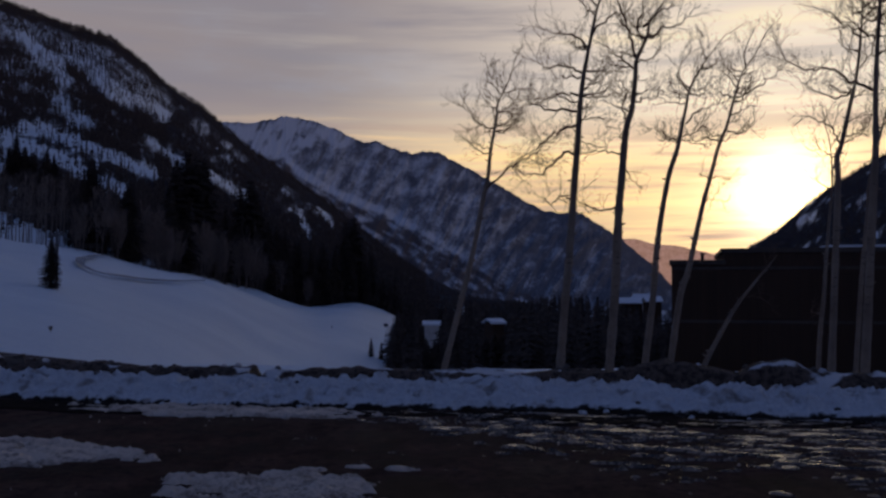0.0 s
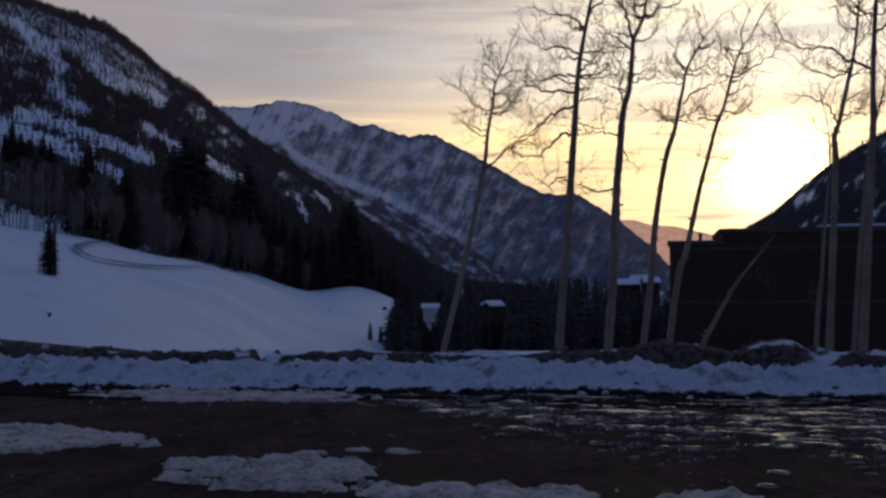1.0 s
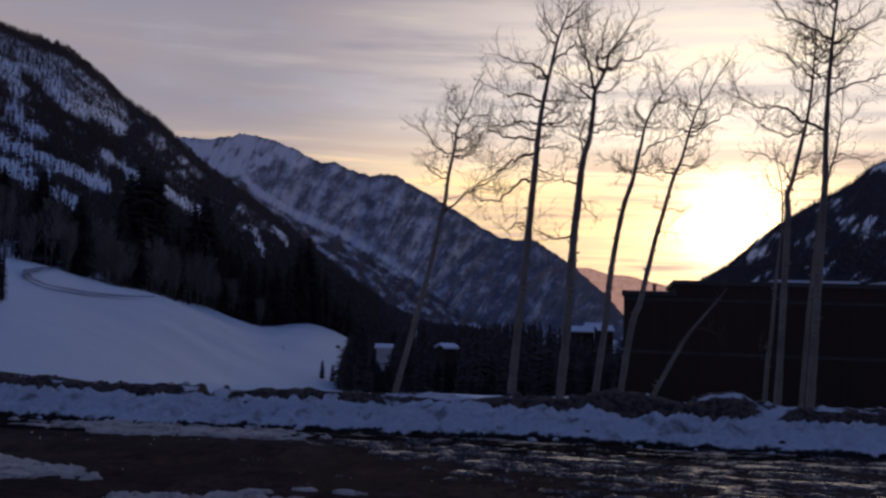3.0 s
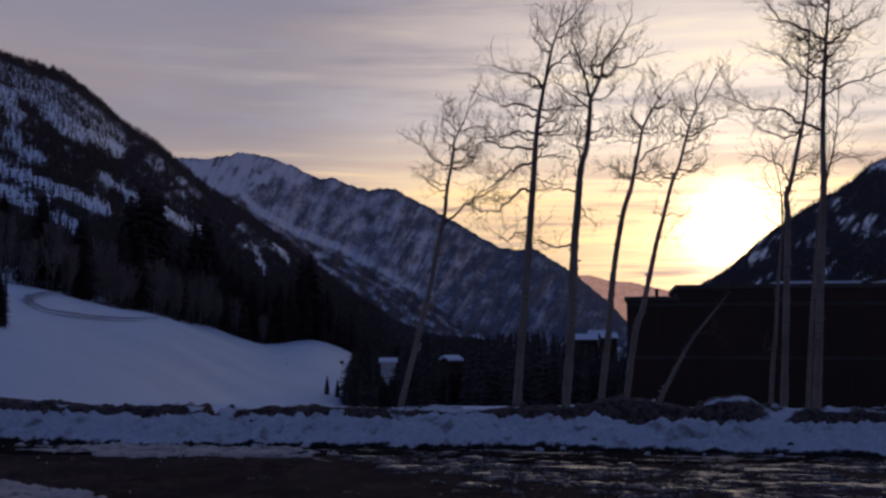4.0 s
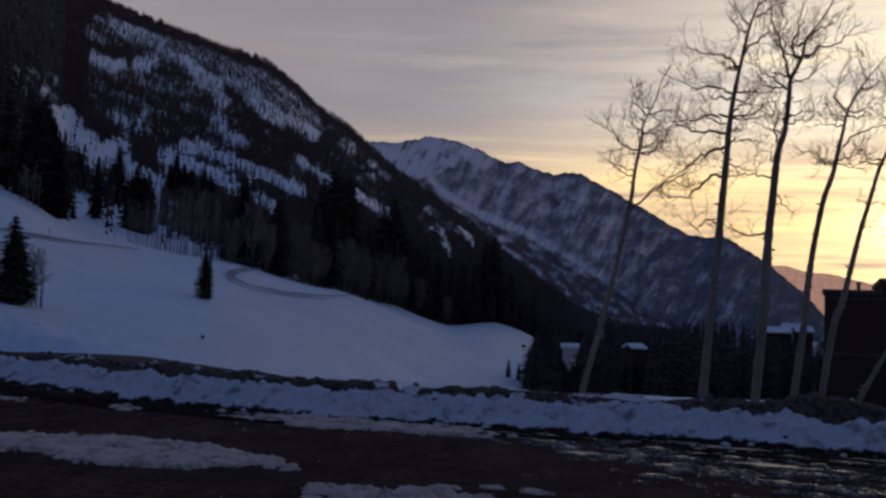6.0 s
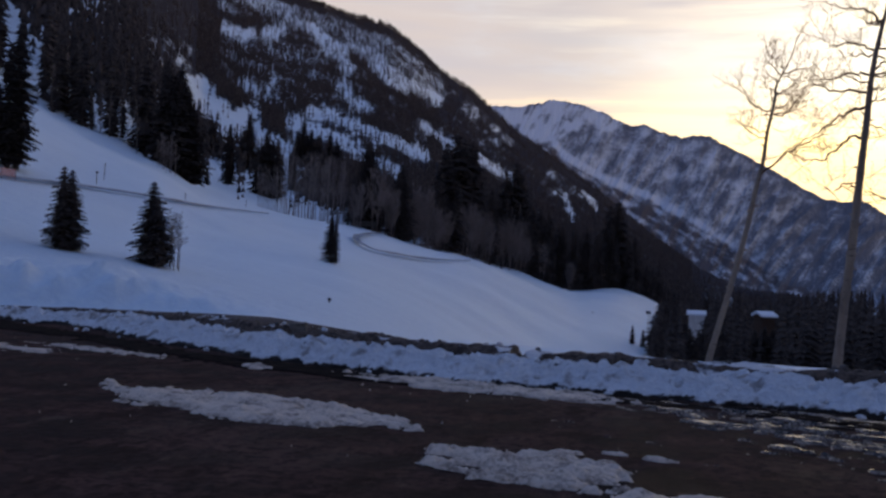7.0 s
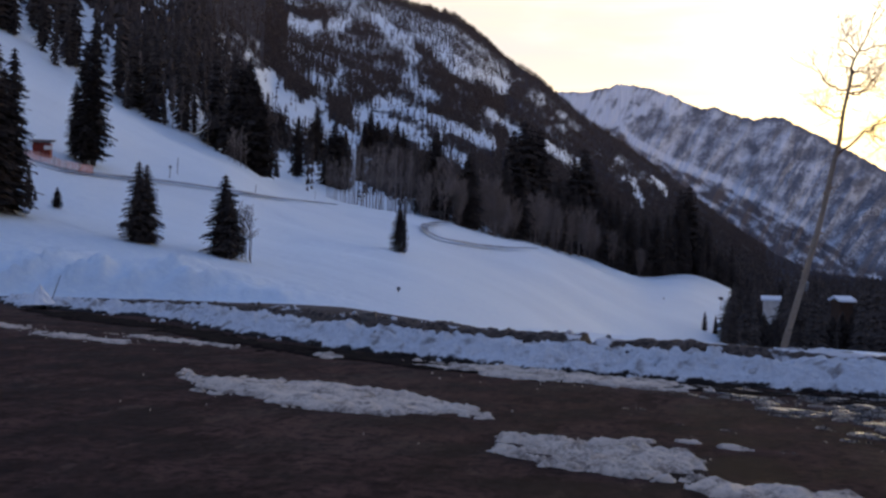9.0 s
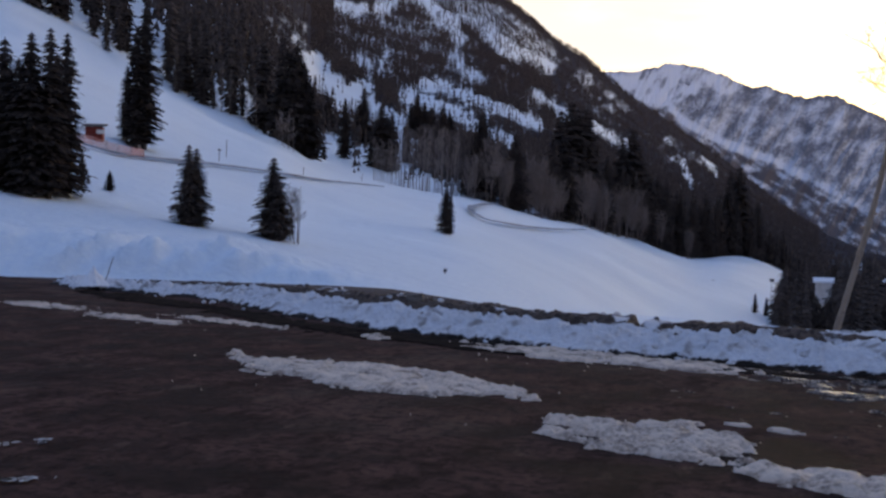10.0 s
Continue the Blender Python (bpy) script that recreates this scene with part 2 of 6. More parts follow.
def ground_material():
    """Snow over the whole valley, coloured darker far off where the woods are dense."""
    m, k, b, p = material("valley_snow")
    big = k.noise(p, 0.045, 4.0)
    mid = k.noise(p, 0.35, 5.0)
    small = k.noise(p, 4.0, 5.0, 0.65)
    c = k.mix(k.ramp(big, 0.35, 0.65), (0.63, 0.72, 0.81, 1), (0.70, 0.79, 0.87, 1))
    c = k.mix(k.ramp(small, 0.4, 0.75), c, (0.73, 0.81, 0.86, 1))
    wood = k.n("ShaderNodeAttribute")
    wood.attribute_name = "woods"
    # dark tone follows tree density, filling in between the modelled trees
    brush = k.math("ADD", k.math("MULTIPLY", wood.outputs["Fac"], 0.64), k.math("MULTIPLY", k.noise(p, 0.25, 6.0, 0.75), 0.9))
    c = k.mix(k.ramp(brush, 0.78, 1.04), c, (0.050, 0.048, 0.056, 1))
    k.put(b.inputs["Base Color"], c)
    b.inputs["Roughness"].default_value = 0.6
    k.put(b.inputs["Specular IOR Level"], k.ramp(brush, 0.70, 0.95, 0.12, 0.0))
    bump(k, b, k.math("ADD", mid, k.math("MULTIPLY", small, 0.12)), 0.35, 0.7)
    return m


GROUND = ground_material()


# ---------------------------------------------------------------- world and sun
def build_world():
    w = bpy.data.worlds.new("dusk_sky")
    scene.world = w
    w.use_nodes = True
    w.node_tree.nodes.clear()
    k = Nodes(w.node_tree)
    way = k.n("ShaderNodeTexCoord").outputs["Generated"]
    sep = k.n("ShaderNodeSeparateXYZ", Vector=way)
    up = sep.outputs[2]
    sky = k.n("ShaderNodeTexSky", sky_type="NISHITA", sun_disc=False, sun_elevation=radians(SUN_EL), sun_rotation=radians(SUN_AZ), altitude=2600.0)
    clear = k.mix(1.0, sky, (0.11, 0.11, 0.11, 1), "MULTIPLY")
    dot = k.n("ShaderNodeVectorMath", operation="DOT_PRODUCT", i0=way, i1=aim(SUN_AZ - 0.4, SUN_EL + 2.3)).outputs["Value"]
    near = k.math("MULTIPLY", k.math("ARCCOSINE", dot), 180 / math.pi)
    # streaks of thin cloud, drawn out level
    flat = k.n("ShaderNodeCombineXYZ", i0=sep.outputs[0], i1=sep.outputs[1], i2=k.math("MULTIPLY", up, 7.0)).outputs[0]
    s1 = k.noise(flat, 1.4, 6.0, 0.58)
    s2 = k.noise(flat, 4.5, 5.0, 0.55, (1, 1, 2.0))
    streak = k.math("ADD", k.math("MULTIPLY", s1, 0.65), k.math("MULTIPLY", s2, 0.35))
    # cloud colour: warm low and close to the sun, grey lavender above, dull blue overhead
    high = k.ramp(up, 0.10, 0.20)
    warm = k.ramp(near, 37.0, 12.0)
    low_c = k.mix(warm, (0.64, 0.49, 0.42, 1), (1.38, 0.93, 0.44, 1))
    big = k.noise(flat, 0.9, 4.0, 0.5)
    cool = k.mix(k.ramp(big, 0.44, 0.56), (0.365, 0.30, 0.315, 1), (0.31, 0.29, 0.35, 1))
    soft = k.n("ShaderNodeCombineXYZ", i0=sep.outputs[0], i1=sep.outputs[1], i2=k.math("MULTIPLY", up, 3.0)).outputs[0]
    cool = k.mix(k.ramp(k.noise(soft, 2.6, 6.0, 0.6), 0.50, 0.72), cool, (0.385, 0.375, 0.455, 1))
    high_c = k.mix(k.ramp(near, 30.0, 5.0), cool, (1.15, 0.95, 0.78, 1))
    c = k.mix(high, low_c, high_c)
    dark = k.mix(high, (0.66, 0.42, 0.32, 1), (0.325, 0.28, 0.325, 1))
    c = k.mix(k.math("MULTIPLY", k.ramp(streak, 0.46, 0.62), k.ramp(near, 3.0, 14.0, 0.35, 0.85)), c, dark)
    c = k.mix(k.math("MULTIPLY", k.ramp(streak, 0.46, 0.34), k.ramp(near, 8.0, 30.0, 0.6, 0.3)), c, k.mix(warm, (0.50, 0.48, 0.53, 1), (1.4, 1.12, 0.70, 1)))
    c = k.mix(k.ramp(up, 0.26, 0.58), c, (0.052, 0.082, 0.206, 1))
    back = k.ramp(sep.outputs[1], 0.35, -0.5)
    c = k.mix(back, c, k.mix(k.ramp(up, 0.03, 0.42), (0.62, 0.46, 0.46, 1), (0.052, 0.082, 0.206, 1)))
    c = k.mix(0.88, clear, c)
    band = k.noise(flat, 2.6, 6.0, 0.6, (1, 1, 3.2))
    low_band = k.math("MULTIPLY", k.ramp(up, 0.20, 0.10), k.ramp(near, 40.0, 22.0))
    c = k.mix(k.math("MULTIPLY", low_band, k.math("MULTIPLY", k.ramp(band, 0.48, 0.60), 0.85)), c, (0.56, 0.36, 0.31, 1))
    c = k.mix(k.math("MULTIPLY", low_band, k.math("MULTIPLY", k.ramp(band, 0.47, 0.38), 0.6)), c, (1.5, 0.98, 0.42, 1))
    glow = k.math("ADD", k.math("MULTIPLY", k.math("EXPONENT", k.math("MULTIPLY", k.math("POWER", k.math("DIVIDE", near, 2.15), 2.0), -1.0)), 3.6),
                  k.math("MULTIPLY", k.math("EXPONENT", k.math("DIVIDE", near, -3.2)), k.ramp(band, 0.38, 0.62, 1.9, 0.5)))
    c = k.mix(1.0, c, k.n("ShaderNodeVectorMath", operation="SCALE", i0=(1.0, 0.78, 0.42), Scale=glow).outputs[0], "ADD")
    bg = k.n("ShaderNodeBackground", Color=c, Strength=1.0)
    out = k.n("ShaderNodeOutputWorld")
    w.node_tree.links.new(bg.outputs[0], out.inputs[0])


build_world()
sun = new("sun", bpy.data.lights.new("sun", "SUN"))
sun.data.energy, sun.data.angle, sun.data.color = 0.09, radians(4.0), (1.0, 0.66, 0.38)
sun.matrix_world = look(aim(SUN_AZ, SUN_EL) * 100, (0, 0, 0))

# ---------------------------------------------------------------- the lie of the land, by bearing and range
AZ = np.array([-180, -120, -70, -52, -46, -41, -36, -31.5, -29.6, -25, -20.5, -16.6, -13, -9.3, -7.5, -5.2, -3, -2.3, -0.8, 2, 8, 14, 18, 27, 45, 80, 180.0])
BASE_EL = np.interp(AZ, [-180, -46, -25, -19, -10, 0, 20, 60, 180], [-2.6, -3.0, -3.4, -4.1, -4.8, -5.0, -5.0, -4.0, -2.6])
EDGE_R = np.interp(AZ, [-180, -46, -35, -30, -25, -16, -10, -3, 0, 20, 60, 180], [120, 150, 150, 140, 170, 190, 240, 270, 230, 200, 150, 120])
EDGE_EL = np.interp(AZ, [-180, -70, -52, -46, -41, -36, -31.5, -29.6, -25, -20.5, -16.6, -13, -9.3, -7.5, -5.2, -3, -2.3, -0.8, 2, 20, 40, 180],
                    [6, 12, 12.2, 11.6, 9.3, 7.0, 5.0, 3.7, 2.7, 2.1, 1.0, 0.45, -0.7, -1.15, -0.8, -1.6, -1.8, -4.6, -5.4, -5.4, -3, 6])
RIDGE_R = np.interp(AZ, [-180, -60, -46, -30, -20, -12, -3, 0, 13, 17, 22, 30, 60, 180], [700, 800, 1100, 1450, 1700, 1900, 2200, 2300, 2300, 1900, 1500, 1300, 1100, 700])
FINE = np.arange(-180, 180.5, 0.5)


def soft_row(values):
    """The table's row on a half-degree grid, slightly rounded off."""
    v = np.interp(FINE, AZ, values)
    return np.convolve(np.pad(v, 2, mode="wrap"), [0.1, 0.2, 0.4, 0.2, 0.1], "valid")


ridge_fine = np.interp(FINE, [-180, -70, -52, -46, -33, -26, -21.8, -18.9, -17.3, -15.8, -14.3, -12.6, -11.4, -9.7, -8.1, -6.4, -5.4, -3.2, -0.7, 1.4, 3.0, 5.5, 8, 15, 17.3, 18.6, 19.6, 20.2, 21.8, 23.9, 25.3, 26.5, 40, 80, 180],
                       [15, 22, 22, 21, 17.5, 15.4, 14.3, 13.6, 12.5, 11.2, 10.5, 9.1, 8.0, 6.95, 5.8, 4.65, 3.8, 2.05, 0.45, -0.6, -0.85, -1.1, -1.6, -1.6, 2.1, 2.8, 3.7, 4.3, 5.5, 6.8, 7.5, 8.5, 13, 15, 15])
ROWS = {"base": soft_row(BASE_EL), "edge_r": soft_row(EDGE_R), "edge": soft_row(EDGE_EL), "ridge_r": soft_row(RIDGE_R), "ridge": ridge_fine,
        "base_r": np.interp(FINE, [-180, -21, -15, -9, -3.5, 3, 25, 60, 180], [33, 33, 42, 80, 140, 140, 90, 33, 33])}
for turn in range(3):
    ROWS["base_r"] = np.convolve(np.pad(ROWS["base_r"], 7, mode="edge"), np.ones(15) / 15, "valid")
for key in ("base", "edge"):
    ROWS[key] = np.convolve(np.pad(ROWS[key], 1, mode="edge"), [0.25, 0.5, 0.25], "valid")


def smooth01(t):
    t = np.clip(t, 0.0, 1.0)
    return t * t * (3 - 2 * t)


def land(az, r):
    """Height of the ground at a bearing (degrees, right of ahead) and range (metres)."""
    az, r = np.asarray(az, float), np.asarray(r, float)
    row = {key: np.interp(az, FINE, v) for key, v in ROWS.items()}
    base_r = row["base_r"]
    bend = smooth01((base_r - 33) / 20)
    zb = EYE + base_r * np.tan(np.radians(row["base"]))
    ze = EYE + row["edge_r"] * np.tan(np.radians(row["edge"]))
    zr = EYE + row["ridge_r"] * np.tan(np.radians(row["ridge"]))
    z = -0.04 + (zb + 0.04) * ((1 - bend) * smooth01((r - 18.5) / (base_r - 18.5)) + bend * np.clip((r - 18.5) / (base_r - 18.5), 0, 1))
    u = np.clip((r - base_r) / (row["edge_r"] - base_r), 0, 1)
    z = z + (ze - zb) * u ** 1.12
    v = np.clip((r - row["edge_r"]) / (row["ridge_r"] - row["edge_r"]), 0, 1)
    z = z + (zr - ze) * v ** np.interp(az, [-180, -60, -34, -29.5, 10, 17, 180], [1.0, 1.0, 1.08, 1.42, 1.3, 1.2, 1.0])
    past = np.clip((r - row["ridge_r"]) / (row["ridge_r"] * 0.8), 0, 1)
    return z - past * (np.maximum(zr, 0) * 0.55 + 25)


def land_rough(az, r):
    """Swells and hollows on top of the plain lie of the land."""
    x, y = r * math.sin(radians(az)), r * math.cos(radians(az))
    k = min(1.0, max(0.0, (r - 34) / 40))
    rr = float(np.interp(az, FINE, ROWS["ridge_r"]))
    hold = 1.0 - 0.75 * max(0.0, 1 - abs(r - rr) / (0.25 * rr)) if r > 200 else 1.0
    swell = 1.15 * k * fbm(x / 26, y / 26, 3.0, 3) + 0.07 * k * fbm(x / 6, y / 6, 1.0, 3)
    if az < -18 and 32.8 < r < 52:
        heap = min(1.0, (-18 - az) / 14) * min(1.0, (r - 32.8) / 1.5) * min(1.0, (52 - r) / 8)
        wall = max(0.0, min(1.0, (-25 - az) / 9))
        fade = max(0.0, min(1.0, (41 - r) / 5))
        swell += heap * (0.10 + fade * (0.22 * fbm(x / 2.6, y / 2.6, 5.0, 4) + 0.10 * fbm(x / 0.9, y / 0.9, 2.0, 2)))
        swell += wall * (1.05 + 0.25 * fbm(x / 5.0, y / 5.0, 4.0, 3)) * min(1.0, (r - 32.8) / 2.2) * (1 - min(1.0, (r - 32.8) / 19)) ** 1.5
        face = wall * min(1.0, (r - 32.9) / 0.7) * max(0.0, min(1.0, (37.0 - r) / 2.0))
        along = radians(az) * 34
        gouge = 1 - 2.2 * abs(noise.noise(Vector((along / 1.9 - (r - 33) * 0.42, (r - 33) * 0.18, 2.0))))
        swell += face * (0.60 * max(0.0, gouge) ** 2 - 0.1 + 0.20 * fbm(along / 0.6, (r - 33) / 0.6, 7.0, 3))
    far = min(1.0, max(0.0, (r - 230) / 250))
    return swell + hold * far * (9.0 * fbm(x / 120, y / 120, 7.0, 4))


def height(az, r):
    return float(land(az, r)) + land_rough(az, r)


def in_strip(az, el, pts, half):
    """Whether a slope place lies on a cleared run."""
    for (a, b), (c, d) in zip(pts, pts[1:]):
        vx, vy = c - a, d - b
        t = max(0, min(1, ((az - a) * vx + (el - b) * vy) / (vx * vx + vy * vy)))
        if math.hypot(az - a - t * vx, el - b - t * vy) < half:
            return True
    return False


# cleared ski runs and open snowfields: bearing and height angle along their middle, half width
RUNS = [([(-30.1, 9.9), (-29.7, 9.3), (-28.9, 8.3), (-27.7, 7.4), (-26.4, 6.8), (-24.9, 6.05), (-24.2, 5.2)], 0.86), ([(-27.9, 7.85), (-26.6, 8.6)], 0.42), ([(-29.4, 5.0), (-27.4, 4.4), (-25.0, 3.6)], 0.95),
        ([(-41.6, 13.4), (-40.4, 12.3), (-39.0, 10.8), (-38.5, 9.2)], 0.85), ([(-46, 13.5), (-43.5, 12.4), (-42, 10.6)], 0.30), ([(-29.6, 3.9), (-27.0, 3.3), (-24.0, 2.9), (-21.5, 2.4)], 0.75),
        ([(-23.3, 8.65), (-21.7, 8.25), (-20.0, 7.65), (-18.3, 7.05), (-16.6, 6.4)], 0.36), ([(-24.6, 8.0), (-23.0, 7.5), (-21.3, 6.85), (-19.6, 6.0), (-18.2, 5.4)], 0.36)]
# open snow between the trees higher up
GLADES = [([(-21.7, 9.8), (-20.9, 9.3), (-20.1, 8.9)], 0.40),
          ([(-16.7, 8.0), (-16.0, 7.5), (-15.1, 6.8)], 0.36),
          ([(-13.4, 6.25), (-12.6, 5.7), (-11.7, 5.1)], 0.34),
          ([(-7.9, 5.4), (-7.2, 4.6), (-6.5, 3.6)], 0.14),
          ([(-8.35, 4.25), (-7.8, 2.95)], 0.17)]
GLADES += [([(-28.35, 12.7), (-27.1, 12.5)], 0.48),
           ([(-26.1, 12.8), (-25.3, 13.1)], 0.42),
           ([(-23.5, 13.2), (-22.6, 12.4), (-21.8, 11.85), (-21.3, 11.2)], 0.46),
           ([(-19.8, 11.6), (-18.9, 10.9), (-18.1, 10.4)], 0.50),
           ([(-18.0, 10.5), (-16.5, 10.05), (-16.0, 9.5)], 0.30),
           ([(-27.1, 9.9), (-25.5, 9.9)], 0.32),
           ([(-26.9, 14.9), (-26.0, 14.6)], 0.24)]
# stretches where the trees stand singly
OPEN_WOODS = [([(-27.9, 11.4), (-26.0, 11.4), (-22.4, 10.9)], 1.15), ([(-25.6, 13.8), (-22.2, 13.2), (-19.0, 12.2), (-16.6, 10.5)], 0.85), ([(-27.0, 9.2), (-24.3, 9.6), (-21.7, 10.0)], 0.55), ([(-28.4, 14.4), (-26.0, 14.3)], 0.60)]


def open_run(az, el, runs=RUNS):
    return any(in_strip(az, el, p, h * (0.88 + 0.35 * noise.noise(Vector((az * 1.5, el * 2.2, 3))) + 0.35 * noise.noise(Vector((az * 5.0, el * 7.0, 6))))) for p, h in runs)


def density(az, el):
    """How thickly the conifers stand."""
    if -40 < az < 3 and el > float(np.interp(az, FINE, ROWS["ridge"])) - 0.65:
        return 1.15
    if -34 < az < -28.7 and el > 10.1:
        return 1.15 + 0.4 * noise.noise(Vector((az * 1.7, el * 2.8, 2.0)))
    if open_run(az, el):
        return 0.13
    patch = 0.7 * noise.noise(Vector((az * 0.6, el * 1.0, 9.0))) + 0.7 * noise.noise(Vector((az * 1.7, el * 2.8, 2.0))) + 0.5 * noise.noise(Vector((az * 4.0, el * 6.0, 5.0)))
    if open_run(az, el, GLADES):
        return 0.28 + 0.40 * patch
    if any(in_strip(az, el, p, h) for p, h in OPEN_WOODS):
        return 0.86 + 0.55 * patch
    if az < -30.2:
        return 0.75 + 0.95 * patch
    if az > 14:
        return 0.98 + 0.7 * patch
    if az < -16.5:
        return (0.98 if el > 8.5 else 0.92) + 0.5 * patch
    return 1.0 + 0.42 * patch


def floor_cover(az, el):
    """How dark the forest floor is coloured: dark under dense trees, snow between single ones."""
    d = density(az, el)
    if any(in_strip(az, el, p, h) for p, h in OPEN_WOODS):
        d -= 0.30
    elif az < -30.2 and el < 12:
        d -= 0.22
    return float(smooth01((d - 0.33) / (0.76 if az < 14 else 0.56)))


def build_ground():
    az = np.concatenate([np.arange(-180, -50, 2.5), np.arange(-50, -31, 0.3), np.arange(-31, -5, 0.16), np.arange(-5, 30, 0.3), np.arange(30, 180, 2.5)])
    r = np.concatenate([[0.6, 3, 8, 14, 18.5], np.geomspace(19.5, 32, 18), np.arange(32.4, 50, 0.35), np.geomspace(50.5, 230, 62), np.geomspace(236, 2900, 85), [3400, 4000, 4800]])
    na, nr = len(az), len(r)
    verts = [(0.0, 0.0, -0.04)]
    faces, slots = [], []
    for i, a in enumerate(az):
        base = land(np.full(nr, a), r)
        for j, d in enumerate(r):
            verts.append(polar(a, d, base[j] + land_rough(a, d)))
    for i in range(na):
        i2 = (i + 1) % na
        faces.append((0, 1 + i2 * nr, 1 + i * nr))
        for j in range(nr - 1):
            faces.append((1 + i * nr + j, 1 + i2 * nr + j, 1 + i2 * nr + j + 1, 1 + i * nr + j + 1))
    ob = new("ground", mesh_of("ground", verts, faces, [GROUND], True))
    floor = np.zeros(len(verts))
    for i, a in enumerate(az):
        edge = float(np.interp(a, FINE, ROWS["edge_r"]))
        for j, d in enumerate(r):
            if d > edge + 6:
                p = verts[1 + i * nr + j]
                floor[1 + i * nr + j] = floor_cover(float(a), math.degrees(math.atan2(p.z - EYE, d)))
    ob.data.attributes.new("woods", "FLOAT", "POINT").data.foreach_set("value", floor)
    tagged(ob, "snow-covered valley floor and mountain slopes at dusk", "ground", kind="structure")


build_ground()


CREST_AT = [-20, -15, -12.7, -11.3, -10.2, -9.2, -8.4, -7.4, -6.2, -4.8, -3.9, -3.2, -1.8, -1.2, -0.3, 1.0, 2.5, 4.2, 5.8, 6.9, 7.8, 9.0, 10.4, 11.8, 12.9, 15.0]
CREST_UP = [8.0, 9.0, 9.4, 9.35, 9.6, 9.85, 9.75, 9.55, 9.1, 8.4, 8.5, 8.2, 7.75, 7.95, 7.85, 7.2, 6.4, 5.4, 4.5, 4.25, 4.4, 3.7, 2.7, 1.5, 0.4, -2.0]
# the snowy bench that parts the rock face from the wooded apron below it
BENCH_AT = [-20, -9.4, -8.4, -6.1, -3.6, -0.8, 1.3, 3.7, 7.0, 15]
BENCH_UP = [9, 7.6, 6.5, 5.25, 4.3, 2.9, 1.55, 0.2, -1.0, -2.5]


def peak_cover(az, el):
    """How much snow the peak holds at a bearing and height angle, and whether woods grow there."""
    crest, bench = float(np.interp(az, CREST_AT, CREST_UP)), float(np.interp(az, BENCH_AT, BENCH_UP))
    across = az - 0.5 * el
    warp = 0.35 * fbm(az * 0.7, el * 0.9, 12.0, 3)
    gully = 1 - 2.4 * abs(noise.noise(Vector((across * 1.05 + warp, el * 0.16, 4.0))))
    fine = 1 - 2.4 * abs(noise.noise(Vector((across * 2.7 + warp, el * 0.42, 8.0))))
    hair = 1 - 2.4 * abs(noise.noise(Vector((across * 6.1 + warp * 2, el * 1.1, 5.0))))
    blotch = fbm(az * 1.3 - el * 0.5, el * 1.3, 6.0, 6)
    snow = 0.36 + 0.04 * gully + 0.07 * fine + 0.09 * hair + 0.26 * blotch - float(np.interp(az, [-3, 1, 5, 13], [0, 0.02, 0.13, 0.22]))
    bowl = smooth01((el - float(np.interp(az, [-14, -9.4, -8.1, -5.6, -4.4, -3.5], [6.3, 6.8, 7.9, 8.0, 8.5, 9.2])) + 0.25 * blotch) / 0.5)
    snow += float(bowl) * (0.20 + 0.14 * fine + 0.16 * blotch)
    snow -= 0.22 * max(0.0, 1 - (crest - el) / (0.35 + 0.3 * blotch)) if crest - el < 0.4 else 0.0
    snow += 0.50 * math.exp(-((el - bench - 0.1 + 0.15 * blotch) / 0.26) ** 2) * float(np.interp(az, [-10, -8.5, -2, 2.5], [0.3, 1.0, 0.8, 0.0]))
    woods = float(smooth01((bench - el + 0.3 * blotch) / 0.35)) * float(np.interp(az, [5, 10], [1.0, 0.55]))
    fleck = fbm(az * 0.9 - el * 0.6, (el + 0.62 * az) * 2.6, 3.0, 4)
    snow = snow * (1 - woods) + woods * (0.30 + 0.50 * fleck + 0.06 * gully)
    return snow, woods


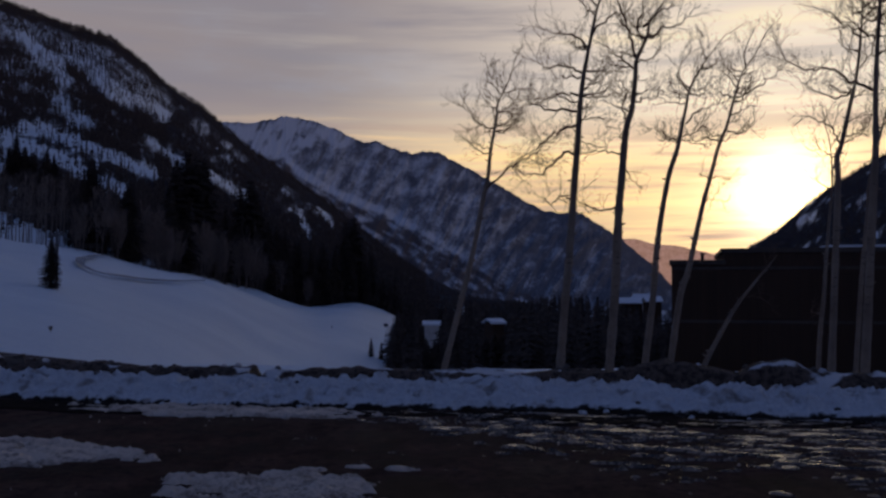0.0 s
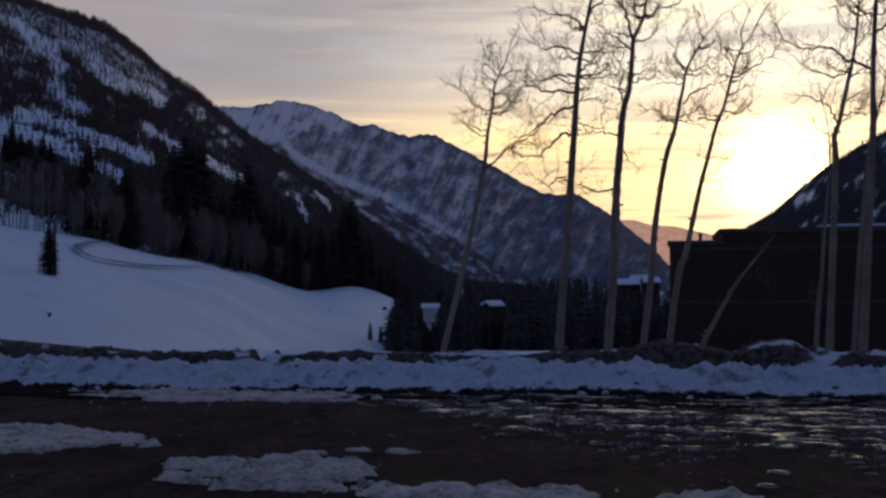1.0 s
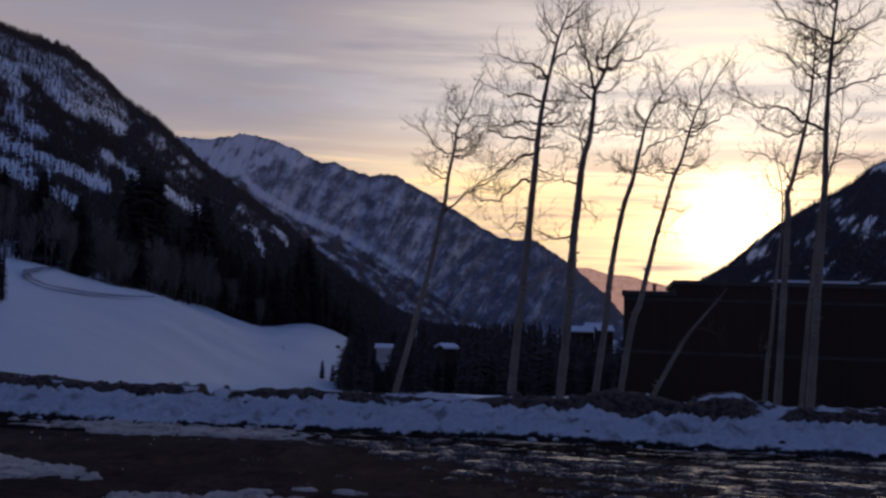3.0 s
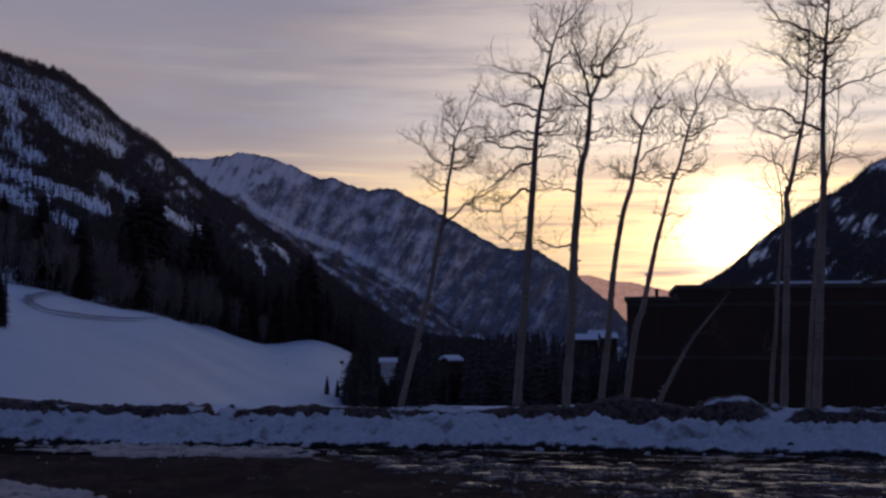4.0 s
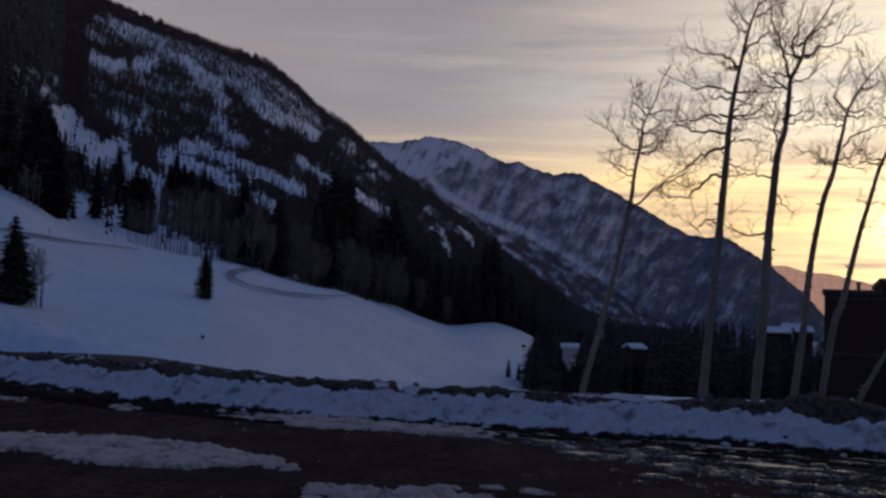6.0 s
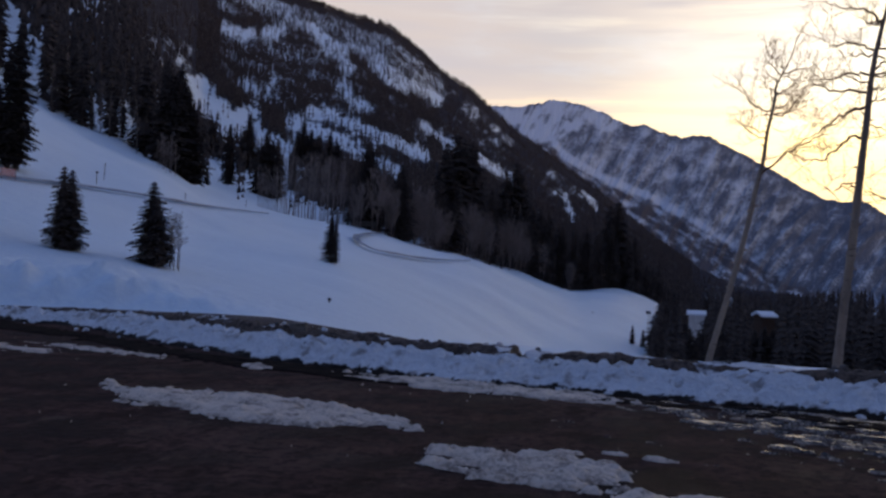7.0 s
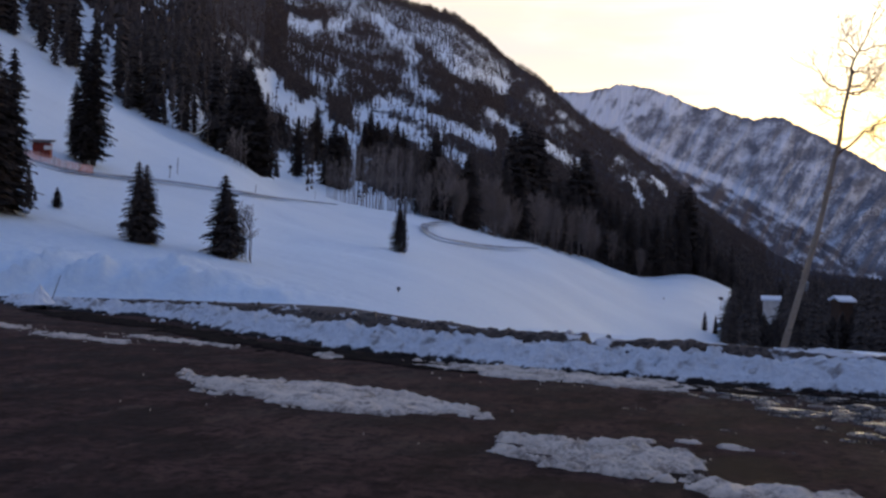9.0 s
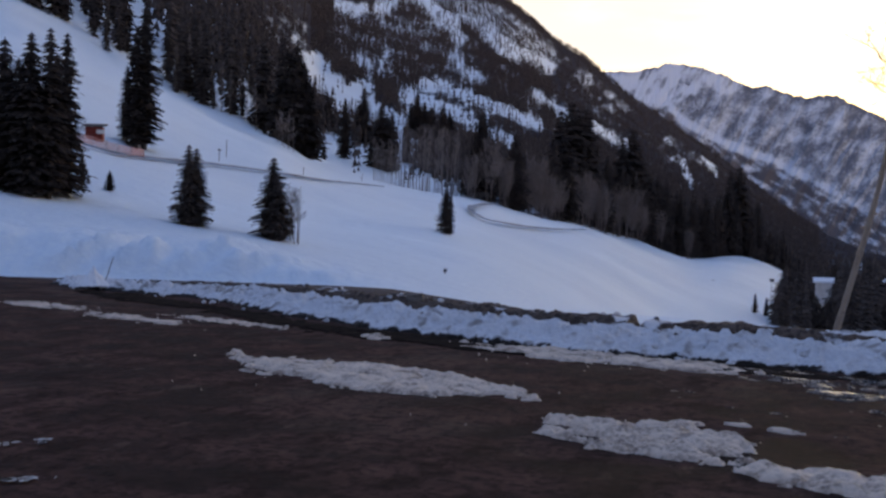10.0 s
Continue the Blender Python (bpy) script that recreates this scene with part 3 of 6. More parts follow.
def build_mountain(name, label, mat, az_list, el_list, r_ridge, r_foot, el_foot, rough, step, back, cover=None, n=46):
    """A range seen across the valley: a foot, a crest, spurs and gullies down its face."""
    az = np.arange(az_list[0], az_list[-1], step)
    crest = np.interp(az, az_list, el_list)
    verts, faces, held, wooded = [], [], [], []
    for a, e in zip(az, crest):
        zr = EYE + r_ridge * math.tan(radians(e + 0.14 * rough * fbm(a * 2.3, 1.7, 0, 4) + 0.08 * rough * fbm(a * 9.0, 4.7, 0, 3)))
        zf = EYE + r_foot * math.tan(radians(el_foot))
        for j in range(n + 6):
            if j <= n:
                u = j / n
                r = r_foot + (r_ridge - r_foot) * u
                x = a * 5 - u * 24.0
                rib = (1 - abs(noise.noise(Vector((x * 0.16, u * 1.4, 4.0)))) * 2.2) * 0.55 + 0.45 * fbm(x * 0.5, u * 4.5, 2.0, 3)
                z = zf + (zr - zf) * u ** 1.05 + rough * 34 * rib * math.sin(math.pi * min(1, u * 1.0)) ** 0.8
                r -= rough * 50 * rib * math.sin(math.pi * u)
            else:
                u = (j - n) / 6
                r = r_ridge + back * u
                z = zr - (zr + 40) * u
            verts.append(polar(a, r, z))
            s, w = cover(float(a), math.degrees(math.atan2(z - EYE, r))) if cover and j <= n else (0.5, 0.0)
            held.append(s)
            wooded.append(w)
    m = n + 6
    for i in range(len(az) - 1):
        for j in range(m - 1):
            faces.append((i * m + j, (i + 1) * m + j, (i + 1) * m + j + 1, i * m + j + 1))
    ob = new(name, mesh_of(name, verts, faces, [mat], True))
    ob.data.attributes.new("snow", "FLOAT", "POINT").data.foreach_set("value", held)
    ob.data.attributes.new("woods", "FLOAT", "POINT").data.foreach_set("value", wooded)
    return tagged(ob, label, "mountain", kind="structure")


build_mountain("mountain", "snow-streaked rocky mountain across the valley", PEAK_ROCK, CREST_AT, CREST_UP, 4000, 2700, -3.4, 0.65, 0.055, 500, peak_cover, 120)
build_mountain("mountain", "distant mountain ridge with sunset haze added as glow", FAR_ROCK,
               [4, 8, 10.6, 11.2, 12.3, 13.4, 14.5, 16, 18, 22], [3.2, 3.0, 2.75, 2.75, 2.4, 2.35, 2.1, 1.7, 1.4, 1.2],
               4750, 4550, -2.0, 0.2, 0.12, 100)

# ---------------------------------------------------------------- the parking lot and the snow on it
BANK_LINE = spline([Vector(p) for p in ((-19.0, 19.6, 0), (-16.6, 18.7, 0), (-14.2, 18.2, 0), (-11.8, 17.1, 0), (-9.5, 15.7, 0), (-7.7, 14.6, 0), (-5.4, 13.6, 0), (-3.4, 13.1, 0), (-0.5, 12.8, 0),
                                        (1.6, 12.45, 0), (3.9, 11.9, 0), (6.4, 11.3, 0), (9.5, 10.5, 0), (14.0, 9.2, 0))], 10)


def bank_frame():
    """Evenly spaced places on the bank's front foot with the way across it."""
    out, left = [], 0.0
    for a, b in zip(BANK_LINE, BANK_LINE[1:]):
        seg = (b - a).length
        d = (b - a) / seg
        while left < seg:
            out.append((a + d * left, Vector((-d.y, d.x, 0))))
            left += 0.055
        left -= seg
    return out


def build_lot():
    edge = [p + Vector((0, 1.6, 0)) for p in BANK_LINE[::4]]
    verts, faces = [], []
    xs = np.linspace(-30, 16, 93)
    lx, ly = [p.x for p in edge], [p.y for p in edge]
    ny = 60
    for x in xs:
        far = float(np.interp(x, lx, ly)) if x > -17.2 else 20.6 - (x + 17.2) * 0.2
        for j in range(ny):
            y = -20 + (far + 20) * j / (ny - 1)
            verts.append((x, y, 0.012 * fbm(x / 2.5, y / 2.5, 1.0, 3)))
    for i in range(len(xs) - 1):
        for j in range(ny - 1):
            faces.append((i * ny + j, (i + 1) * ny + j, (i + 1) * ny + j + 1, i * ny + j + 1))
    tagged(new("parking_lot", mesh_of("parking_lot", verts, faces, [ASPHALT], True)), "dark wet asphalt parking lot with worn patches", "pavement", kind="structure")


build_lot()


def build_bank():
    line = bank_frame()
    n_across = 56
    fv, ff, rv, rf = [], [], [], []
    for i, (p, n) in enumerate(line):
        s = i * 0.055
        wob = 0.20 * fbm(s / 1.1, 0.4, 0, 4)
        grow = min(1.0, 0.45 + max(0.0, p.x + 15) / 9)
        crest = (0.295 + 0.06 * fbm(s / 1.6, 5.0, 0, 4)) * (0.45 + 0.55 * grow)
        for j in range(n_across):
            u = j / (n_across - 1)
            d = (1.6 * u) * (0.7 + 0.3 * grow)
            prof = crest * min(1.0, (u / 0.36)) ** 0.5 * (1 - 0.30 * smooth01((u - 0.5) / 0.5))
            q = p + n * (d + wob * (1 - u))
            lump = 0.11 * fbm(q.x * 1.3, q.y * 1.5, 2.0, 4) + 0.12 * (abs(fbm(q.x * 3.0, q.y * 3.4, 5.0, 4)) - 0.2) + 0.09 * fbm(q.x * 6, q.y * 8, 6.0, 5)
            fade = min(1, u * 6) * min(1, (1 - u) * 5)
            back = Vector((fbm(q.x * 5, q.y * 5, 11.0, 3), fbm(q.x * 5, q.y * 5, 14.0, 3), 0)) * 0.07 * fade
            fv.append((q.x + back.x, q.y + back.y, -0.03 + prof + lump * fade))
        tall = float(np.interp(p.x, [-18, -15, -11, -8, -3, 0.5, 2.05, 2.4, 2.75, 3.2, 3.7, 3.98, 4.28, 4.8, 6.4, 14], [0.02, 0.20, 0.33, 0.34, 0.33, 0.32, 0.33, 0.50, 0.53, 0.42, 0.36, 0.53, 0.55, 0.38, 0.38, 0.40]))
        tall += 0.05 * fbm(s / 0.8, 9.0, 0, 3)
        gap = max(0.0, 1 - abs(p.x + 3.0) / 0.18)
        for j in range(40):
            u = j / 39
            d = (1.35 + 1.6 * u) * (0.62 + 0.38 * grow)
            rise = min(1.0, u / 0.22) ** 0.7 * (1 - smooth01((u - 0.45) / 0.55))
            q = p + n * (d + 0.5 * wob)
            lump = 0.07 * fbm(q.x * 1.9, q.y * 1.9, 8.0, 4) + 0.045 * abs(fbm(q.x * 5, q.y * 5, 1.0, 3))
            rv.append((q.x, q.y, -0.12 + (0.12 + max(0.02, tall) * (1 - 0.5 * gap)) * rise + lump * min(1, u * 5) * min(1, (1 - u) * 4)))
    for v, f, n in ((fv, ff, n_across), (rv, rf, 40)):
        for i in range(len(line) - 1):
            for j in range(n - 1):
                f.append((i * n + j, (i + 1) * n + j, (i + 1) * n + j + 1, i * n + j + 1))
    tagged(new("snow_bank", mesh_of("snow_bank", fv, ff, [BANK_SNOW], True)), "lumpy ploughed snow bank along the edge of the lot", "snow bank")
    tagged(new("dirt_berm", mesh_of("dirt_berm", rv, rf, [DIRT_TOP], True)), "dirty brown frozen berm behind the ploughed snow bank", "berm")
    clods(line)


def clods(line):
    """Lumps of frozen snow and dirt that rolled off the plough."""
    rng = random.Random(8)
    kinds = []
    for q in range(6):
        bm = bmesh.new()
        bmesh.ops.create_icosphere(bm, subdivisions=2, radius=1.0)
        for v in bm.verts:
            v.co *= 1 + 0.35 * fbm(v.co.x * 1.3 + q * 7, v.co.y * 1.3, v.co.z * 1.3, 3)
            v.co.z *= 0.7
        pair = []
        for mat in (BANK_CLOD, DIRT):
            me = bpy.data.meshes.new("clod")
            bm.to_mesh(me)
            me.materials.append(mat)
            pair.append(me)
        bm.free()
        kinds.append(pair)
    for _ in range(150):
        p, n = line[rng.randrange(int(len(line) * 0.05), int(len(line) * 0.86))]
        where = rng.random()
        dirty = rng.random() < (0.2 if where < 0.5 else 0.6)
        d = rng.uniform(-0.35, 0.25) if where < 0.3 else rng.uniform(0.45, 1.2) if where < 0.7 else rng.uniform(1.7, 2.2)
        size = rng.uniform(0.025, 0.075) * (0.8 if d < 0.1 else 1.0)
        q = p + n * d
        z = 0.01 if d < 0.1 else bank_top(q)
        ob = new("snow_clod" if not dirty else "dirt_clod", rng.choice(kinds)[1 if dirty else 0])
        ob.matrix_basis = pose(q.x, q.y, z + size * 0.25, 0, 0, rng.uniform(0, 360)) @ Matrix.Diagonal((size, size * rng.uniform(0.7, 1), size, 1))
        tagged(ob, "frozen lump of dark dirt on the bank" if dirty else "loose frozen lump of ploughed snow", "clod", "clods along the bank")


def bank_top(q):
    """The top of the bank or berm under a place."""
    best = 0.0
    for name in ("snow_bank", "dirt_berm"):
        ob = bpy.data.objects[name]
        hit, place, _, _ = ob.ray_cast(Vector((q.x, q.y, 5)), Vector((0, 0, -1)))
        if hit:
            best = max(best, place.z)
    return best


BANK_CLOD = simple("clod_snow", (0.45, 0.44, 0.45, 1), (0.74, 0.75, 0.78, 1), 14.0, 0.7, 0.5, 0.01)


def berm_material():
    """Frozen dirt with snow left along the top."""
    m, k, b, p = material("berm_dirt_and_snow")
    f = k.noise(p, 2.2, 5.0, 0.6)
    g = k.noise(p, 11.0, 5.0, 0.65)
    up = k.n("ShaderNodeSeparateXYZ", Vector=k.n("ShaderNodeNewGeometry").outputs["Normal"]).outputs[2]
    c = k.mix(k.ramp(g, 0.35, 0.65), (0.030, 0.021, 0.017, 1), (0.125, 0.090, 0.072, 1))
    s = k.ramp(k.math("ADD", k.math("ADD", k.math("MULTIPLY", up, 0.35), k.math("MULTIPLY", f, 0.5)), k.math("MULTIPLY", k.noise(p, 0.55, 3.0, 0.5), 0.6)), 0.91, 0.97)
    c = k.mix(s, c, (0.62, 0.62, 0.64, 1))
    k.put(b.inputs["Base Color"], c)
    b.inputs["Roughness"].default_value = 0.8
    b.inputs["Specular IOR Level"].default_value = 0.2
    bump(k, b, k.math("ADD", f, k.math("MULTIPLY", g, 0.5)), 0.7, 0.06)
    return m


DIRT_TOP = berm_material()
build_bank()


def crust(name, label, centre, length, width, turn, tall, seed, mat, cell=0.028, grain=1.0, share=0.5, kind=""):
    """A low broken crust of snow or ice: what stands above the melt line of a rough sheet."""
    nx, ny = int(length * 1.3 / cell), int(width * 1.5 / cell)
    z = np.zeros((nx + 1, ny + 1))
    xs, ys = np.linspace(-0.65 * length, 0.65 * length, nx + 1), np.linspace(-0.75 * width, 0.75 * width, ny + 1)
    for i, x in enumerate(xs):
        for j, y in enumerate(ys):
            d = math.hypot(x / (length / 2), y / (width / 2))
            rag = 0.70 * fbm(x * 1.3 * grain + seed, y * 2.8 * grain, seed, 6) + 0.46 * fbm(x * 5 * grain + seed, y * 10 * grain, 1.0, 4)
            z[i, j] = min(1.0, (1.25 - d ** 1.6) * share * 2) - 0.42 + rag
    verts, faces, index = [], [], {}
    low = -0.06

    def vert(i, j):
        if (i, j) not in index:
            h = z[i, j]
            top = 1.35 * tall * (1 - math.exp(-max(0.0, h) * 4.0)) * (0.75 + 0.8 * fbm(xs[i] * 3 + seed, ys[j] * 5, 2.0, 4)) + (0.40 * tall * fbm(xs[i] * 13, ys[j] * 16, seed, 3) if h > 0.1 else 0.0)
            index[i, j] = len(verts)
            verts.append((xs[i], ys[j], top if h > 0 else -0.03))
        return index[i, j]

    for i in range(nx):
        for j in range(ny):
            if max(z[i, j], z[i + 1, j], z[i, j + 1], z[i + 1, j + 1]) > 0:
                faces.append((vert(i, j), vert(i + 1, j), vert(i + 1, j + 1), vert(i, j + 1)))
    ob = new(name, mesh_of(name, verts, faces, [mat], True))
    ob.matrix_basis = pose(centre[0], centre[1], 0.012, 0, 0, turn)
    return tagged(ob, label, "snow" if mat is OLD_SNOW else "puddle", "leftover snow on the lot" if mat is OLD_SNOW else "meltwater along the bank", kind)


crust("snow_patch", "long crust of dirty old snow on the asphalt", (-4.85, 9.62), 4.1, 1.45, -17, 0.038, 1.3, OLD_SNOW)
crust("snow_patch", "ragged crust of old snow on the asphalt", (-1.35, 7.75), 1.85, 1.15, -14, 0.05, 4.1, OLD_SNOW, 0.02)
crust("snow_patch", "ragged crust of old snow on the asphalt", (-0.15, 6.9), 1.0, 0.62, -6, 0.045, 7.7, OLD_SNOW, 0.02)
crust("snow_patch", "broad crust of old snow on the asphalt", (0.55, 6.75), 1.5, 0.62, -4, 0.045, 21.3, OLD_SNOW, 0.02)
crust("snow_patch", "ragged crust of old snow on the asphalt", (1.75, 6.55), 0.75, 0.5, 4, 0.06, 25.9, OLD_SNOW, 0.02)
crust("snow_patch", "thin streaked strip of ice and snow beside the bank", (-2.8, 12.5), 4.4, 0.95, -13, 0.035, 9.2, OLD_SNOW, 0.028, 1.3)
crust("snow_patch", "small scrap of snow on the asphalt", (-6.3, 12.95), 0.55, 0.24, -12, 0.04, 2.2, OLD_SNOW, 0.02)
crust("snow_patch", "thin strip of ice on the asphalt", (-14.3, 14.6), 2.6, 0.75, -14, 0.010, 3.2, OLD_SNOW, 0.03, 2.6, 0.30)
crust("snow_patch", "thin strip of ice on the asphalt", (-11.2, 13.5), 2.8, 0.60, -16, 0.010, 6.6, OLD_SNOW, 0.03, 2.8, 0.28)
crust("snow_patch", "thin strip of ice on the asphalt", (-9.6, 13.9), 3.0, 0.55, -16, 0.010, 5.9, OLD_SNOW, 0.03, 2.8, 0.28)
crust("snow_patch", "small scrap of snow on the asphalt", (-1.15, 8.53), 0.30, 0.10, -8, 0.022, 12.2, OLD_SNOW, 0.015, 3.2, 0.45)
crust("snow_patch", "small scrap of snow on the asphalt", (-0.75, 8.66), 0.22, 0.09, -8, 0.022, 14.5, OLD_SNOW, 0.015, 3.2, 0.45)
crust("snow_patch", "small scrap of snow on the asphalt", (-0.38, 8.55), 0.34, 0.12, -8, 0.022, 16.1, OLD_SNOW, 0.015, 3.2, 0.45)

WET = ice_material("wet_black_asphalt", (0.010, 0.007, 0.006, 1), (0.026, 0.017, 0.014, 1), 0.9, 0.42, 0.60, 0.3)
WET.node_tree.nodes["Principled BSDF"].inputs["Specular IOR Level"].default_value = 0.02
for at, long, wide, turn, seed in (((-13.6, 16.9), 6.0, 1.2, -25, 31.0), ((-9.6, 14.9), 5.5, 1.0, -31, 33.4), ((-5.6, 13.15), 5.0, 1.0, -20, 35.2), ((-1.6, 12.55), 5.0, 0.8, -8, 37.9), ((2.6, 11.7), 5.0, 1.1, -12, 39.1)):
    crust("melt_puddle", "thin dark meltwater soaking the asphalt along the bank", at, long, wide, turn, 0.007, seed, WET, 0.05)


def ice_chips():
    """Crumbs of ice and snow kicked loose round the patches."""
    rng = random.Random(41)
    s = Soup()
    for _ in range(60):
        cx, cy, spread = rng.choice(((-4.85, 9.62, 1.7), (-1.35, 7.75, 1.1), (0.5, 6.8, 0.9), (-2.8, 12.4, 1.8), (-10.5, 13.6, 2.6), (2.0, 9.8, 1.6), (-7.5, 9.0, 2.5)))
        x, y, e = rng.gauss(cx, spread), rng.gauss(cy, spread * 0.45), rng.uniform(0.004, 0.013)
        a0 = rng.uniform(0, math.tau)
        ring = [Vector((x + math.cos(a0 + k * 1.257) * e * rng.uniform(0.7, 1.3), y + math.sin(a0 + k * 1.257) * e * rng.uniform(0.7, 1.3), 0.0)) for k in range(5)]
        lid = [v + Vector(((x - v.x) * 0.4, (y - v.y) * 0.4, e * rng.uniform(0.7, 1.1) + 0.012)) for v in ring]
        s.add(ring + lid, [(5, 6, 7, 8, 9)] + [(k, (k + 1) % 5, 5 + (k + 1) % 5, 5 + k) for k in range(5)])
    tagged(new("ice_chips", s.mesh("ice_chips", [OLD_SNOW])), "small crumbs of ice scattered on the asphalt", "ice", kind="stuff")


ice_chips()


def ice_field():
    """Streaks of refrozen melt along the bank, where the ploughed lane ends."""
    cell_x, cell_y = 0.045, 0.03
    x0, x1, depth = -1.6, 8.0, 5.6
    nx, ny = int((x1 - x0) / cell_x), int(depth / cell_y)
    lx, ly = [p.x for p in BANK_LINE], [p.y for p in BANK_LINE]
    z = np.zeros((nx + 1, ny + 1))
    px, py = np.zeros((nx + 1, ny + 1)), np.zeros((nx + 1, ny + 1))
    for i in range(nx + 1):
        x = x0 + i * cell_x
        foot = float(np.interp(x, lx, ly))
        for j in range(ny + 1):
            d = 0.05 + j * cell_y
            y = foot - d
            reach = 1.0 + 0.82 * (x + 1.6)
            env = min(1.0, d / 0.25) * max(0.0, 1 - max(0.0, d - reach * 0.6) / (reach * 0.7 + 0.2)) * min(1, (x - x0) / 1.0)
            s = fbm(x * 1.1 + y * 0.3, y * 3.8 + x * 0.8, 21.0, 6) * 0.60 + 0.55 * fbm(x * 4.0, y * 13.0, 4.0, 5)
            z[i, j] = s - 0.11 + 0.03 * max(0.0, min(1.0, (x - 1.5) / 2.0)) - (1 - env) * 0.5
            px[i, j], py[i, j] = x, y
    verts, faces, index = [], [], {}

    def vert(i, j):
        if (i, j) not in index:
            h = z[i, j]
            index[i, j] = len(verts)
            verts.append((px[i, j], py[i, j], 0.012 + 0.014 * (1 - math.exp(-h * 5)) if h > 0 else -0.02))
        return index[i, j]

    for i in range(nx):
        for j in range(ny):
            if max(z[i, j], z[i + 1, j], z[i, j + 1], z[i + 1, j + 1]) > 0:
                faces.append((vert(i, j), vert(i, j + 1), vert(i + 1, j + 1), vert(i + 1, j)))
    tagged(new("ice_crust", mesh_of("ice_crust", verts, faces, [ICE], True)), "streaks of refrozen ice glinting on wet asphalt", "ice", kind="stuff")


ice_field()

# ---------------------------------------------------------------- roads
ROAD = simple("road_asphalt", (0.070, 0.058, 0.056, 1), (0.115, 0.098, 0.094, 1), 1.5, 0.92, 0.2, 0.02)
ROAD.node_tree.nodes["Principled BSDF"].inputs["Specular IOR Level"].default_value = 0.05


def ribbon(name, label, category, pts, width, mat, lift, kind="structure", sag=0.0):
    """A strip draped over the ground along bearings and ranges."""
    path = [Vector((a, r, 0)) for a, r in pts]
    verts, faces = [], []
    flat = [polar(p.x, p.y) for p in path]
    n = 5
    for i, p in enumerate(flat):
        d = flat[min(i + 1, len(flat) - 1)] - flat[max(i - 1, 0)]
        side = Vector((-d.y, d.x, 0)).normalized()
        w = width * (0.85 + 0.3 * noise.noise(Vector((i * 0.37, 1, 2)))) * min(1, 0.2 + 0.1 * i, 0.2 + 0.05 * (len(flat) - 1 - i))
        for j in range(n):
            q = p + side * (j / (n - 1) - 0.5) * w
            verts.append((q.x, q.y, height(math.degrees(math.atan2(q.x, q.y)), q.length) + lift - sag * (1 if 0 < j < n - 1 else 0)))
    for i in range(len(flat) - 1):
        for j in range(n - 1):
            faces.append((i * n + j, i * n + j + 1, (i + 1) * n + j + 1, (i + 1) * n + j))
    return tagged(new(name, mesh_of(name, verts, faces, [mat], True)), label, category, kind=kind)


def build_road():
    verts, faces = [], []
    azs = np.arange(-80, -19.5, 0.5)
    n = 6
    for a in azs:
        far = 32.6 + 0.2 * noise.noise(Vector((a * 0.4, 0, 0)))
        near = far - 5.6 * min(1.0, (-19.5 - a) / 7)
        for j in range(n):
            r = near + (far - near) * j / (n - 1)
            verts.append(polar(a, r, float(land(a, r)) + 0.05 + 0.05 * math.sin(math.pi * j / (n - 1))))
    for i in range(len(azs) - 1):
        for j in range(n - 1):
            faces.append((i * n + j, (i + 1) * n + j, (i + 1) * n + j + 1, i * n + j + 1))
    tagged(new("road", mesh_of("road", verts, faces, [ROAD], True)), "bare asphalt road at the foot of the snow slope", "road", kind="structure")


build_road()

